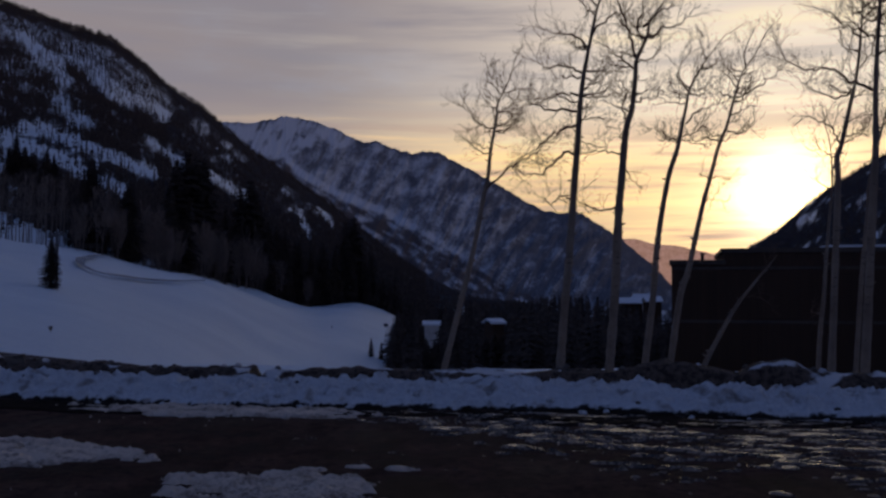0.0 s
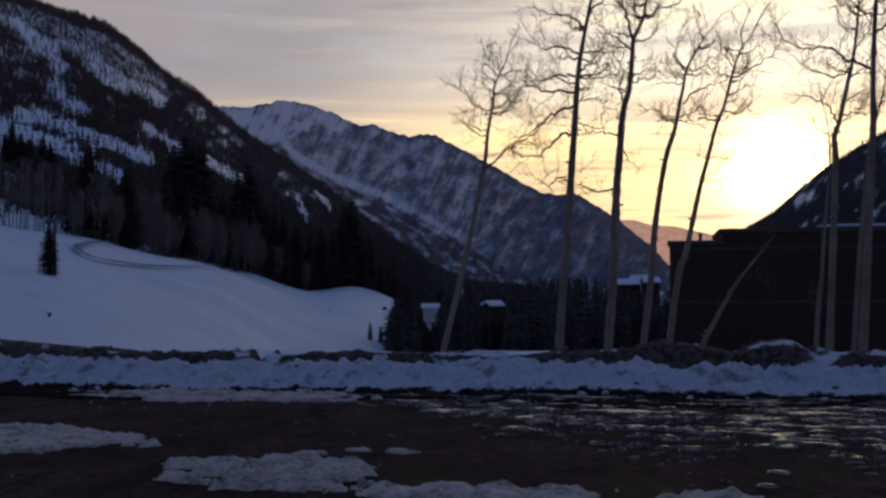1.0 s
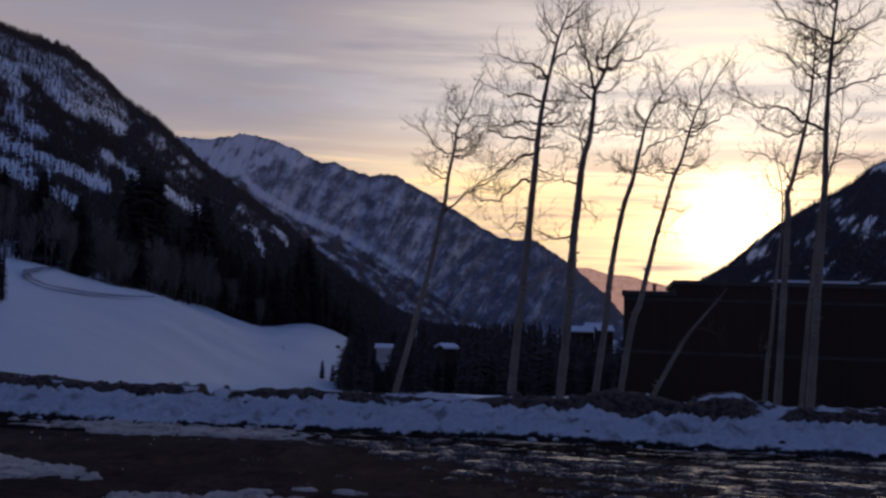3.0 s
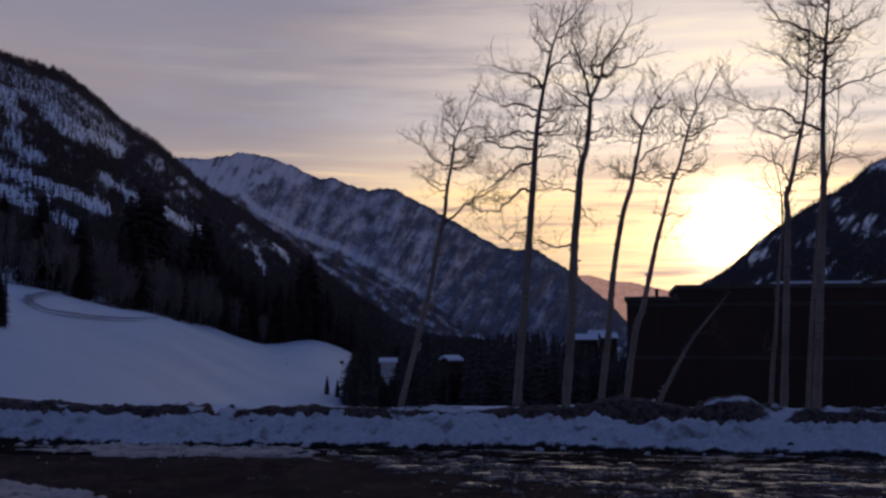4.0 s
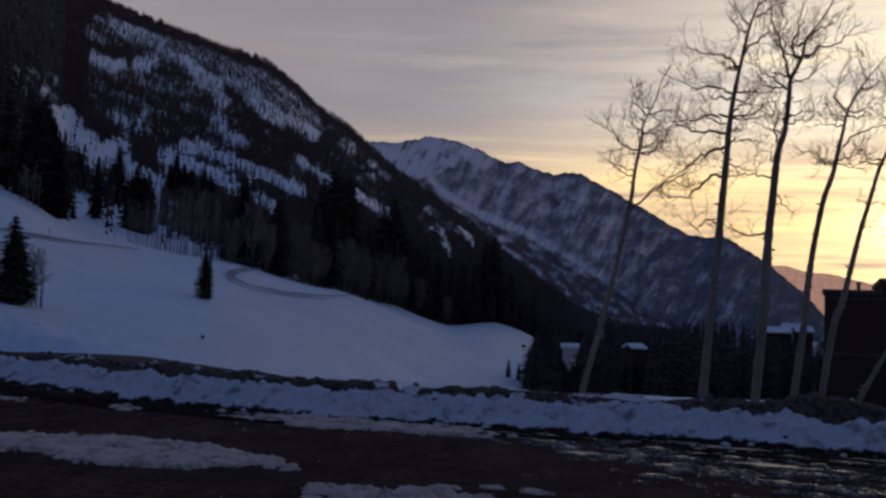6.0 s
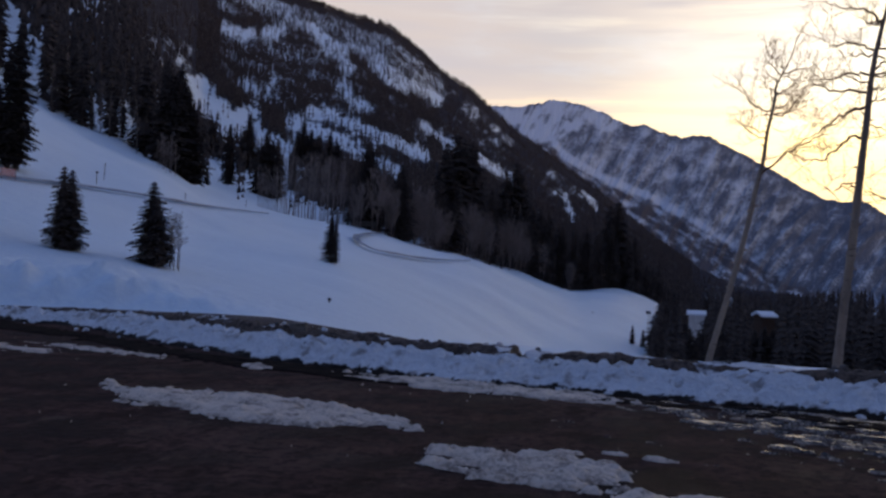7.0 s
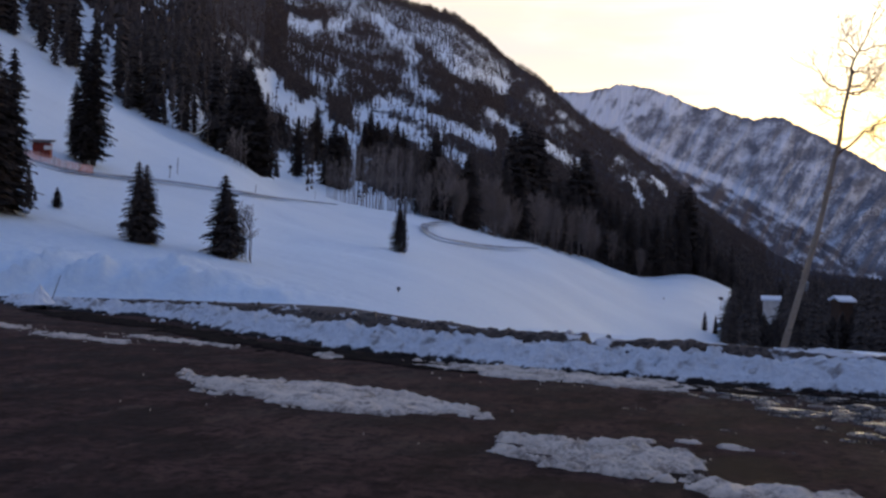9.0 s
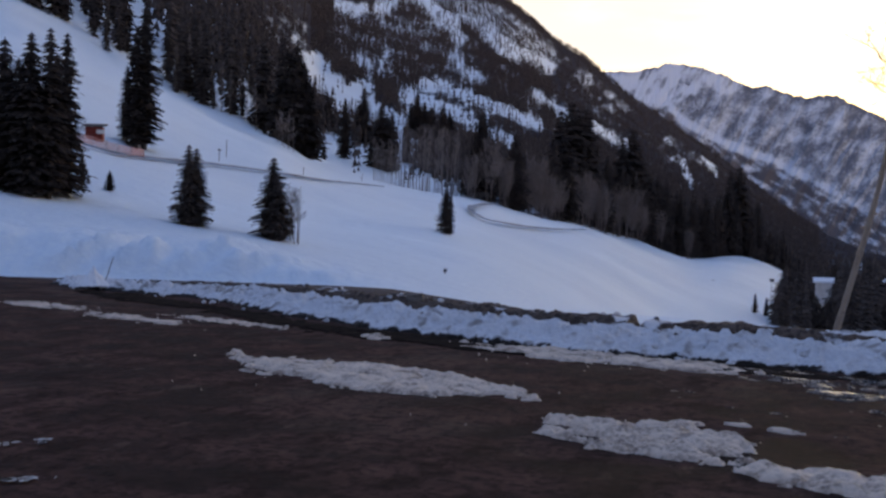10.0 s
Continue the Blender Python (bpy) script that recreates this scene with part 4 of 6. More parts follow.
# ---------------------------------------------------------------- conifers
def conifer_mesh(tall, wide, layers, points, boughs, seed, power=0.85):
    """Drooping ragged whorls round a trunk, with single boughs reaching out of them."""
    rng = random.Random(seed)
    soup = Soup()
    if layers > 6:
        soup.tube([Vector((0, 0, -0.06 * tall)), Vector((0, 0, tall * 0.5)), Vector((0, 0, tall * 0.97))], [tall * 0.017, tall * 0.010, tall * 0.001], 5, 1)
    for i in range(layers):
        u = min(0.985, max(0.0, (i + rng.uniform(-0.25, 0.25)) / layers))
        z = tall * (0.05 + 0.95 * u)
        reach = wide / 2 * ((1 - u) ** power) * rng.uniform(0.76, 1.10) * min(1.0, 0.72 + 1.9 * u) + 0.012 * wide
        drop = reach * rng.uniform(0.22, 0.5) + tall * 0.3 / layers
        off = rng.uniform(0, math.tau)
        ring = []
        for j in range(points * 2):
            a = off + (j + rng.uniform(-0.25, 0.25)) * math.pi / points
            q = reach * (rng.uniform(0.78, 1.05) if j % 2 else rng.uniform(0.35, 0.6))
            ring.append(Vector((math.cos(a) * q, math.sin(a) * q, z - drop * (q / reach) * rng.uniform(0.8, 1.15))))
        apex = Vector((0, 0, min(tall, z + tall * 0.6 / layers)))
        k = len(ring)
        soup.add(ring + [apex], [(j, (j + 1) % k, k) for j in range(k)])
        for j in range(boughs):
            a = rng.uniform(0, math.tau)
            L = reach * rng.uniform(0.9, 1.26)
            d, side = Vector((math.cos(a), math.sin(a), 0)), Vector((-math.sin(a), math.cos(a), 0))
            root = Vector((0, 0, z + 0.1 * drop)) + d * L * 0.3
            tip = Vector((0, 0, z - drop * rng.uniform(0.5, 1.0))) + d * L
            w = L * rng.uniform(0.10, 0.18) + 0.01 * wide
            for t in (0.35, 0.65, 0.9):
                c = root.lerp(tip, t)
                for sgn in (-1, 1):
                    e = c + side * sgn * w * (1.4 - 0.8 * t) + d * L * 0.1 + Vector((0, 0, -w * rng.uniform(0.3, 0.9)))
                    soup.add([root.lerp(tip, t - 0.3), e, root.lerp(tip, min(1, t + 0.12))], [(0, 1, 2)])
    if layers > 6:
        soup.tube([Vector((0, 0, tall * 0.94)), Vector((0, 0, tall))], [tall * 0.006, tall * 0.001], 4, 0)
    return soup


def tree_meshes(soup, name):
    """The crown and the trunk as meshes of their own."""
    out = []
    for slot, label, mat in ((0, "boughs", NEEDLES), (1, "trunk", FIR_BARK)):
        keep = [f for f, s in zip(soup.f, soup.s) if s == slot]
        used = sorted({i for f in keep for i in f})
        at = {i: n for n, i in enumerate(used)}
        out.append(mesh_of(name + "_" + label, [soup.v[i] for i in used], [tuple(at[i] for i in f) for f in keep], [mat]))
    return out


FIR_KINDS = []
for q, (w, lay) in enumerate(((0.36, 42), (0.31, 44), (0.42, 38), (0.27, 40), (0.20, 46))):
    FIR_KINDS.append((conifer_mesh(10.0, 10 * w, lay, 9, 12, 11 + q, (0.60, 0.58, 0.64, 0.62, 0.45)[q]), w))
FIR_KINDS = [(tree_meshes(s, "fir"), w) for s, w in FIR_KINDS]
MID_KINDS = [tree_meshes(conifer_mesh(10.0, 10 * w, 17, 7, 4, 31 + q, 0.7), "conifer") for q, w in enumerate((0.32, 0.27, 0.38, 0.24, 0.30, 0.35))]


def fir(az, el_base, el_top, spread=1.0, kind=0, label="dark green fir tree on the snow slope", group="firs on the slope", r=None):
    """A fir whose foot stands where the slope rises to that angle."""
    if r is None:
        rs = np.geomspace(34, 900, 1400)
        el = np.degrees(np.arctan((land(np.full(1400, az), rs) - EYE) / rs))
        r = float(rs[int(np.argmax(el >= el_base))]) if (el >= el_base).any() else 150.0
    z = height(az, r)
    tall = r * math.tan(radians(el_top)) + EYE - z
    me, w = FIR_KINDS[kind]
    ob = new("fir_tree")
    ob.matrix_basis = Matrix.Translation(polar(az, r, z)) @ pose(0, 0, 0, 0, 0, az * 37 % 360)
    for name, data in zip(("crown", "trunk"), me):
        part(name, data, ob).scale = (tall / 10 * spread * 1.3, tall / 10 * spread * 1.3, tall / 10)
    return tagged(ob, label, "tree", group)


for az, b, t, sp, kd in ((-46.4, 1.5, 9.8, 0.9, 0), (-45.1, 0.93, 10.2, 0.9, 1), (-44.15, 0.85, 10.5, 0.95, 4), (-43.3, 1.45, 10.3, 0.95, 4), (-45.7, 1.2, 8.8, 1.0, 2), (-43.8, 1.3, 9.2, 0.9, 2), (-42.45, 1.8, 4.1, 0.8, 1),
                         (-40.15, 4.87, 8.8, 1.0, 4), (-39.2, 4.55, 12.3, 1.0, 4), (-39.65, 4.6, 10.9, 1.0, 4), (-41.0, 1.92, 3.0, 1.1, 2), (-42.1, 2.2, 2.75, 0.9, 0), (-36.75, -0.39, 4.66, 0.95, 0), (-36.33, -0.32, 4.5, 0.95, 0),
                         (-32.0, -0.76, 4.13, 1.12, 0), (-31.75, -0.9, 3.2, 1.0, 2), (-21.9, -0.27, 2.75, 1.15, 1)):
    fir(az, b, t, sp, kd)
for az, b, t, sp, kd in ((-30.05, 3.65, 8.4, 1.1, 0), (-30.35, 3.75, 9.6, 1.0, 1), (-30.75, 3.9, 10.8, 0.9, 1), (-31.15, 4.1, 10.2, 1.0, 0), (-31.5, 4.4, 11.0, 0.9, 3), (-19.8, 2.0, 7.1, 0.9, 0)):
    fir(az, b, t, sp, kd, "tall dark fir at the edge of the woods", "firs at the edge of the woods", r=float(np.interp(az, FINE, ROWS["edge_r"])) + 4)
for az, b, t, sp, kd in ((-28.95, 5.6, 7.8, 1.0, 2), (-29.35, 5.7, 7.3, 1.0, 0), (-27.95, 4.05, 7.65, 0.95, 1), (-26.85, 4.9, 8.25, 1.15, 0), (-27.1, 5.1, 7.4, 1.0, 2),
                         (-25.85, 3.5, 7.35, 1.2, 2), (-25.5, 3.4, 6.9, 1.1, 0), (-25.2, 3.5, 7.0, 1.0, 1), (-24.3, 3.9, 6.5, 1.0, 1), (-29.15, 4.1, 5.0, 1.0, 2), (-26.4, 4.0, 5.2, 1.0, 0)):
    fir(az, b, t, sp * 0.84, kd, "dark fir standing apart beside the ski run", "firs beside the ski run")
for az, b, t, sp, kd in ((-23.75, 5.6, 8.15, 1.0, 1), (-23.3, 5.5, 7.6, 1.1, 0), (-22.9, 5.4, 7.3, 1.0, 2), (-22.2, 5.4, 7.5, 1.0, 0), (-21.8, 5.2, 7.0, 1.1, 2), (-24.1, 5.7, 7.5, 1.0, 0), (-22.5, 4.4, 6.3, 1.0, 0), (-23.4, 4.3, 6.1, 1.0, 2)):
    fir(az, b, t, sp * 0.84, kd, "dark fir standing apart beside the ski run", "firs beside the ski run")
for az, t in ((-4.2, -3.0), (-3.6, -3.2)):
    fir(az, -4.4, t, 1.0, 3, "slender young fir at the foot of the slope", "small firs at the foot of the slope", r=139)


class Woods:
    """Many conifers joined into one mesh."""

    def __init__(self, kinds):
        self.kinds = []
        for s in kinds:
            f = [t for face in s.f for t in ([face] if len(face) == 3 else [(face[0], face[m], face[m + 1]) for m in range(1, len(face) - 1)])]
            self.kinds.append((np.array([tuple(v) for v in s.v]), np.array(f)))
        self.v, self.f, self.n = [], [], 0

    def plant(self, az, r, z, tall, wide, rng):
        pv, pf = self.kinds[rng.randrange(len(self.kinds))]
        a = rng.uniform(0, math.tau)
        ca, sa = math.cos(a) * tall * wide, math.sin(a) * tall * wide
        o = polar(az, r, z)
        self.v.append(np.stack([pv[:, 0] * ca - pv[:, 1] * sa + o.x, pv[:, 0] * sa + pv[:, 1] * ca + o.y, pv[:, 2] * tall + o.z], 1))
        self.f.append(pf + self.n)
        self.n += len(pv)

    def finish(self, name, label):
        me = bpy.data.meshes.new(name)
        v, f = np.concatenate(self.v), np.concatenate(self.f)
        me.vertices.add(len(v))
        me.vertices.foreach_set("co", v.ravel())
        me.loops.add(f.size)
        me.loops.foreach_set("vertex_index", f.ravel())
        me.polygons.add(len(f))
        me.polygons.foreach_set("loop_start", np.arange(0, f.size, 3))
        me.materials.append(NEEDLES)
        me.update()
        tagged(new(name, me), label, "forest", kind="stuff")


@functools.lru_cache(maxsize=None)
def profile(step):
    """Ranges and height angles up the wooded slope at a bearing, in tenths of a degree."""
    az = step / 10
    r0, r1 = float(np.interp(az, FINE, ROWS["edge_r"])) + 30, float(np.interp(az, FINE, ROWS["ridge_r"])) * 1.004
    rs = np.geomspace(r0, r1, 60)
    el = np.degrees(np.arctan((land(np.full(60, az), rs) - EYE) / rs))
    return rs, np.maximum.accumulate(el), r1


def far_forest():
    rng = random.Random(77)
    woods = Woods([conifer_mesh(1.0, w, 4, 3, 0, 60 + q, 0.9) for q, w in enumerate((0.34, 0.28, 0.40, 0.25, 0.31))])
    spans = [rng.uniform(-50, -30) for _ in range(5500)] + [rng.uniform(-30, -16) for _ in range(42000)] + [rng.uniform(-16, -1) for _ in range(24000)] + [rng.uniform(15.0, 29) for _ in range(9000)] + [rng.uniform(-3, 8) for _ in range(5000)]
    for az in spans:
        rs, el, r1 = profile(round(az * 10))
        want = el[0] + (el[-1] - el[0]) * rng.random() ** 0.72
        crowning = rng.random() < 0.09
        r = r1 * rng.uniform(0.975, 1.0) if crowning else float(np.interp(want, el, rs))
        z = height(az, r)
        el_here = math.degrees(math.atan2(z - EYE, r))
        if rng.random() > density(az, el_here):
            continue
        tall = rng.uniform(3.5, 6.5) if az > 14 else rng.uniform(7.0, 14.0) if az < -30.2 and r < 420 else rng.uniform(4.5, 10.0)
        if crowning and az < 3:
            tall = rng.uniform(8.0, 12.0) if rng.random() < 0.05 else rng.uniform(4.0, 8.5) * (1 + 0.9 * noise.noise(Vector((az * 3.5, 7.0, 1.0))))
        rise = math.degrees(tall / r)
        if rng.random() < 0.86 and (open_run(az, el_here + 0.35 * rise) or open_run(az, el_here + 0.65 * rise) or open_run(az, el_here + 0.9 * rise)):
            continue
        if rng.random() < 0.40 and (open_run(az, el_here + 0.45 * rise, GLADES) or open_run(az, el_here + 0.8 * rise, GLADES)):
            continue
        woods.plant(az, r, z - 0.3, tall, rng.uniform(0.8, 1.25), rng)
    woods.finish("far_forest", "dense dark conifer forest on the snowy mountainsides")


far_forest()


def plant_mid(az, r, tall, rng, label, group):
    ob = new("conifer")
    ob.matrix_basis = Matrix.Translation(polar(az, r, height(az, r))) @ pose(0, 0, 0, rng.uniform(-1.5, 1.5), rng.uniform(-1.5, 1.5), rng.uniform(0, 360))
    w = rng.uniform(0.85, 1.2)
    for name, data in zip(("crown", "trunk"), rng.choice(MID_KINDS)):
        part(name, data, ob).scale = (tall / 10 * w, tall / 10 * w, tall / 10)
    tagged(ob, label, "tree", group)


# tallest tops along the woods, as angles above eye level
CREST_AZ = [-47, -42, -36, -31, -30, -29.3, -28, -25, -23, -20, -18, -16.6, -15.3, -14, -13.1, -12, -11, -10.3, -9.3, -8, -6.4, -5.4, -4.6, -3.5, -2.8, -2.2]
CREST_EL = [15, 14.5, 13, 11, 8.6, 5.0, 6.4, 6.0, 5.4, 5.0, 4.6, 4.4, 6.4, 6.6, 4.8, 5.1, 5.4, 4.1, 3.4, 2.7, 2.6, 3.0, 2.3, 1.6, 1.2, -1.0]


def edge_woods():
    """The tall first rows of the woods above the ski slope, and the valley trees beyond the bank."""
    rng = random.Random(23)
    back = Woods([conifer_mesh(1.0, w, 13, 6, 0, 90 + q) for q, w in enumerate((0.32, 0.27, 0.36, 0.24))])
    for az in np.arange(-47, -31.3, 0.27):
        edge = float(np.interp(az, FINE, ROWS["edge_r"]))
        if -43.3 < az < -42.4 or -40.0 < az < -38.3:
            continue
        if rng.random() < 0.72:
            plant_mid(az + rng.uniform(-0.1, 0.1), edge + 3 + rng.uniform(0, 11), rng.uniform(4, 17), rng, "dark conifer at the edge of the woods", "conifers of the woods")
        for row in range(5):
            if rng.random() < 0.5:
                continue
            r = edge + 16 + row * 14 + rng.uniform(0, 12)
            back.plant(az + rng.uniform(-0.2, 0.2), r, height(az, r), rng.uniform(7, 15), rng.uniform(0.8, 1.2), rng)
    for az in np.arange(-21.6, -2.2, 0.19):
        edge = float(np.interp(az, FINE, ROWS["edge_r"]))
        crest = float(np.interp(az, CREST_AZ, CREST_EL))
        thin = az < -16
        for row in range(4):
            if thin and rng.random() < (0.66 if az > -20.0 else 0.85):
                continue
            r = edge + 5 + row * 13 + rng.uniform(0, 9)
            z = height(az, r)
            share = rng.uniform(0.4, 0.8) if row < 1 else rng.uniform(0.5, 0.95)
            if thin:
                share *= 0.75
            low = math.degrees(math.atan2(z - EYE, r))
            tall = EYE + r * math.tan(radians(low + (crest - low) * share)) - z
            tall = max(3.0, min(24.0, tall))
            if thin and (open_run(az, low + 0.75 * math.degrees(tall / r), GLADES) or rng.random() < 0.3):
                continue
            if row < 2:
                plant_mid(az, r, tall, rng, "tall dark conifer in the woods above the slope", "conifers of the woods")
            else:
                back.plant(az, r, z, tall, rng.uniform(0.9, 1.2), rng)
    for az in (-12.6, -11.9, -10.4, -9.1, -8.3, -7.7, -7.5, -7.25, -6.9, -6.5, -6.3, -5.9, -4.6, -4.3, -3.9):
        r = float(np.interp(az, FINE, ROWS["edge_r"])) - rng.uniform(0.0, 4.0)
        plant_mid(az, r, rng.uniform(1.6, 4.6), rng, "young conifer straggling out of the woods onto the snow", "young conifers at the slope's upper edge")
    for k in range(620):
        az = rng.uniform(-2.9, 13.8)
        r = 70 + 330 * rng.random() ** 1.4
        z = height(az, r)
        lid = float(np.interp(az, [-3.1, -2.4, -0.8, 0.5, 2.2, 5.5, 7, 9, 10.4, 12, 13], [-1.5, -1.5, -1.1, -0.6, -0.8, -0.6, -0.3, -0.5, -0.95, -1.4, -1.7]))
        top = EYE + r * math.tan(radians(lid - 2.6 * rng.random() ** 2.2 + 0.2 * noise.noise(Vector((az * 2, 0, 0)))))
        if not 2.5 < top - z < 20:
            continue
        if clear_of_houses(az, r, top):
            if k < 60:
                plant_mid(az, r, top - z, rng, "dark conifer below the lot in the valley", "conifers in the valley")
            else:
                back.plant(az, r, z, top - z, rng.uniform(1.0, 1.5), rng)
    back.finish("woods", "deep dark conifer woods behind the first row")


def clear_of_houses(az, r, top):
    low = math.degrees(math.atan2(top - EYE, r)) < -2.75
    return low or not ((-1.4 < az < 0.1 and r < 172) or (2.2 < az < 3.8 and r < 160) or (9.6 < az < 13.4 and 20 < r < 262 and r > 235))


edge_woods()
for az, top in ((-20.3, 6.6), (-19.9, 7.0), (-18.1, 5.3), (-17.8, 5.9), (-15.6, 5.5), (-15.1, 6.3), (-12.6, 4.7), (-10.2, 4.1), (-9.7, 3.6), (-9.2, 3.4), (-8.4, 2.8), (-7.7, 2.8), (-7.0, 2.6), (-6.3, 2.7), (-5.6, 3.2)):
    fir(az, 0, top, 0.8, (1, 0, 3)[int(-az * 10) % 3], "tall dark fir at the edge of the woods", "firs at the edge of the woods", r=float(np.interp(az, FINE, ROWS["edge_r"])) + 1)
for az, top, r in ((-2.7, -1.6, 140), (-2.45, -1.7, 132), (-2.1, -1.5, 138), (-1.8, -1.7, 128), (-2.35, -2.3, 118), (-1.55, -2.2, 120), (0.2, -1.6, 130), (0.5, -1.9, 122), (-2.75, -2.6, 128), (-1.0, -3.0, 100), (-0.5, -3.15, 95), (-0.2, -2.9, 105), (2.55, -2.9, 100), (3.05, -2.7, 100), (3.5, -2.8, 104)):
    fir(az, 0, top, 1.3, 2, "dense dark fir at the lower end of the slope", "firs at the lower end of the slope", r=r)
for az, el_top, tall_w in ((-15.3, 7.3, 0.9), (-14.7, 7.85, 1.0), (-14.2, 7.5, 0.9), (-13.8, 7.4, 0.9), (-11.75, 5.7, 0.9), (-11.2, 6.3, 1.0), (-10.9, 5.5, 0.9), (-5.65, 3.9, 0.9), (-5.2, 4.15, 1.0), (-4.2, 2.1, 0.8), (-19.9, 7.1, 0.9), (-17.9, 5.9, 0.9)):
    fir(az, 0, el_top, 0.95 * tall_w, 0, "very tall dark fir rising above the woods", "tallest firs of the woods", r=float(np.interp(az, FINE, ROWS["edge_r"])) + 16)

# ---------------------------------------------------------------- aspens behind the bank
def twigs(soup, path, radius, rng, level, density_by=1.0):
    """Side shoots along a branch, and shoots on those."""
    total = sum((b - a).length for a, b in zip(path, path[1:]))
    n = max(2, round(total * (8.0, 9.5, 8.0)[level] * density_by))
    for i in range(n):
        t = min(0.99, (0.18, 0.12, 0.1)[level] + 0.86 * (i + rng.random()) / n)
        k = min(len(path) - 2, int(t * (len(path) - 1)))
        p = path[k].lerp(path[k + 1], t * (len(path) - 1) - k)
        d = (path[k + 1] - path[k]).normalized()
        around = d.orthogonal().normalized()
        around.rotate(Matrix.Rotation(rng.uniform(0, math.tau), 3, d))
        out = (d * rng.uniform(0.45, 1.0) + around * rng.uniform(0.6, 1.05) + Vector((0, 0, rng.uniform(-0.1, 0.35)))).normalized()
        L = (total * 0.36 * (1.15 - 0.6 * t) + 0.10) * rng.uniform(0.6, 1.3)
        L = min(L, (0.66, 0.36, 0.18)[level])
        steps = 4 if level < 2 else 2
        pts, q, v = [p], p.copy(), out.copy()
        for s in range(steps):
            v = (v + Vector((rng.uniform(-0.34, 0.34), rng.uniform(-0.34, 0.34), rng.uniform(-0.14, 0.32)))).normalized()
            q = q + v * L / steps
            pts.append(q.copy())
        r0 = (min(radius * 0.48, 0.0060), 0.0030, 0.0019)[level]
        soup.tube(pts, [r0 * (1 - 0.5 * s / steps) for s in range(steps + 1)], 3)
        if level < 2:
            twigs(soup, pts, r0, rng, level + 1, density_by)


def aspen(az, dist, r0, trunk, limbs):
    rng = random.Random(int(az * 100) + 9)
    a = radians(az)
    side, ahead = Vector((math.cos(a), -math.sin(a), 0)), Vector((math.sin(a), math.cos(a), 0))
    ob = new("aspen_tree")
    ob.matrix_basis = Matrix.Translation(ahead * dist)
    z0 = height(az, dist)
    pts = [Vector((0, 0, z0 - 0.25)) + side * (trunk[0][0] - (trunk[1][0] - trunk[0][0]) * 0.3)] + [side * x + Vector((0, 0, z)) for x, z in trunk]
    path = spline(pts, 9)
    n = len(path)
    big, small = Soup(), Soup()
    rad = [max(0.008, r0 * (1 - 0.93 * (i / (n - 1)) ** 1.15)) for i in range(n)]
    rad[:6] = [r * (1.25 - 0.04 * i) for i, r in enumerate(rad[:6])]
    for i in range(n):
        rad[i] *= 1 + 0.24 * noise.noise(Vector((i * 1.3, az, 0)))
    big.tube(path, rad, 10)
    for k in range(40):
        i = int(n * rng.uniform(0.2, 0.85))
        d = Vector((rng.uniform(-1, 1), rng.uniform(-1, 1), rng.uniform(-0.1, 0.5))).normalized()
        big.tube([path[i], path[i] + d * (rad[i] + rng.uniform(0.01, 0.07))], [min(0.03, 0.6 * rad[i]), 0.008], 5)
    arms = []
    top_part = path[int(n * 0.62):]
    twigs(small, top_part, 0.02, rng, 0, 0.8)
    limbs = list(limbs)
    if len(limbs) > 2:
        for k in range(10):
            t = rng.uniform(0.52, 0.9)
            q = path[int(t * (n - 1))]
            sgn = -1 if k % 2 else 1
            L = rng.uniform(0.35, 0.95) * (1.25 - t)
            x0, zz = q.dot(side), q.z
            limbs.append([(x0, zz), (x0 + sgn * L * 0.45, zz + L * rng.uniform(-0.05, 0.2)), (x0 + sgn * L * 0.8, zz + L * rng.uniform(0.1, 0.4)), (x0 + sgn * L * 1.05, zz + L * rng.uniform(0.3, 0.8))])
    for limb in limbs:
        depth = rng.uniform(-0.35, 0.35)
        m = len(limb)
        lp = spline([side * x + ahead * (depth * i / (m - 1)) + Vector((0, 0, z)) for i, (x, z) in enumerate(limb)], 5)
        lp = [p + Vector((rng.gauss(0, 0.020), rng.gauss(0, 0.020), rng.gauss(0, 0.020))) if i else p for i, p in enumerate(lp)]
        size = sum((q - p).length for p, q in zip(lp, lp[1:]))
        rl = min(0.027, r0 * 0.34) * min(1.0, 0.25 + size * 0.5)
        arm = Soup()
        arms.append(arm)
        arm.tube(lp, [max(0.006, rl * (1 - 0.8 * i / (len(lp) - 1))) for i in range(len(lp))], 6)
        twigs(small, lp, rl, rng, 0)
    part("trunk", big.mesh("aspen_trunk", [ASPEN_BARK], True), ob)
    if limbs:
        for arm in arms:
            part("branch", arm.mesh("aspen_branch", [TWIG], True), ob)
        part("crown", small.mesh("aspen_crown", [TWIG]), ob, "bare brown winter twigs")
    return tagged(ob, "bare pale-barked aspen standing behind the snow bank" if len(limbs) > 2 else "thin leaning bare aspen stem behind the snow bank", "tree", "aspens behind the bank")


aspen(0.12, 18.0, 0.063,
      [(0.00, 0.15), (0.28, 1.26), (0.53, 2.30), (0.71, 3.24), (0.80, 3.66), (0.85, 4.14), (0.96, 4.72), (0.98, 4.99), (1.18, 5.42), (1.31, 5.85)],
      [[(0.78, 3.43), (1.19, 3.82), (1.51, 3.96), (1.93, 4.30), (2.36, 4.60)], [(0.93, 4.51), (0.67, 4.62), (0.40, 4.88), (0.19, 5.02)], [(0.98, 4.83), (1.30, 4.85), (1.62, 5.02)], [(0.85, 4.14), (0.61, 4.19), (0.37, 4.30)], [(1.07, 5.21), (1.43, 5.31), (1.68, 5.21)], [(1.05, 5.17), (0.83, 5.42), (0.78, 5.63)]])
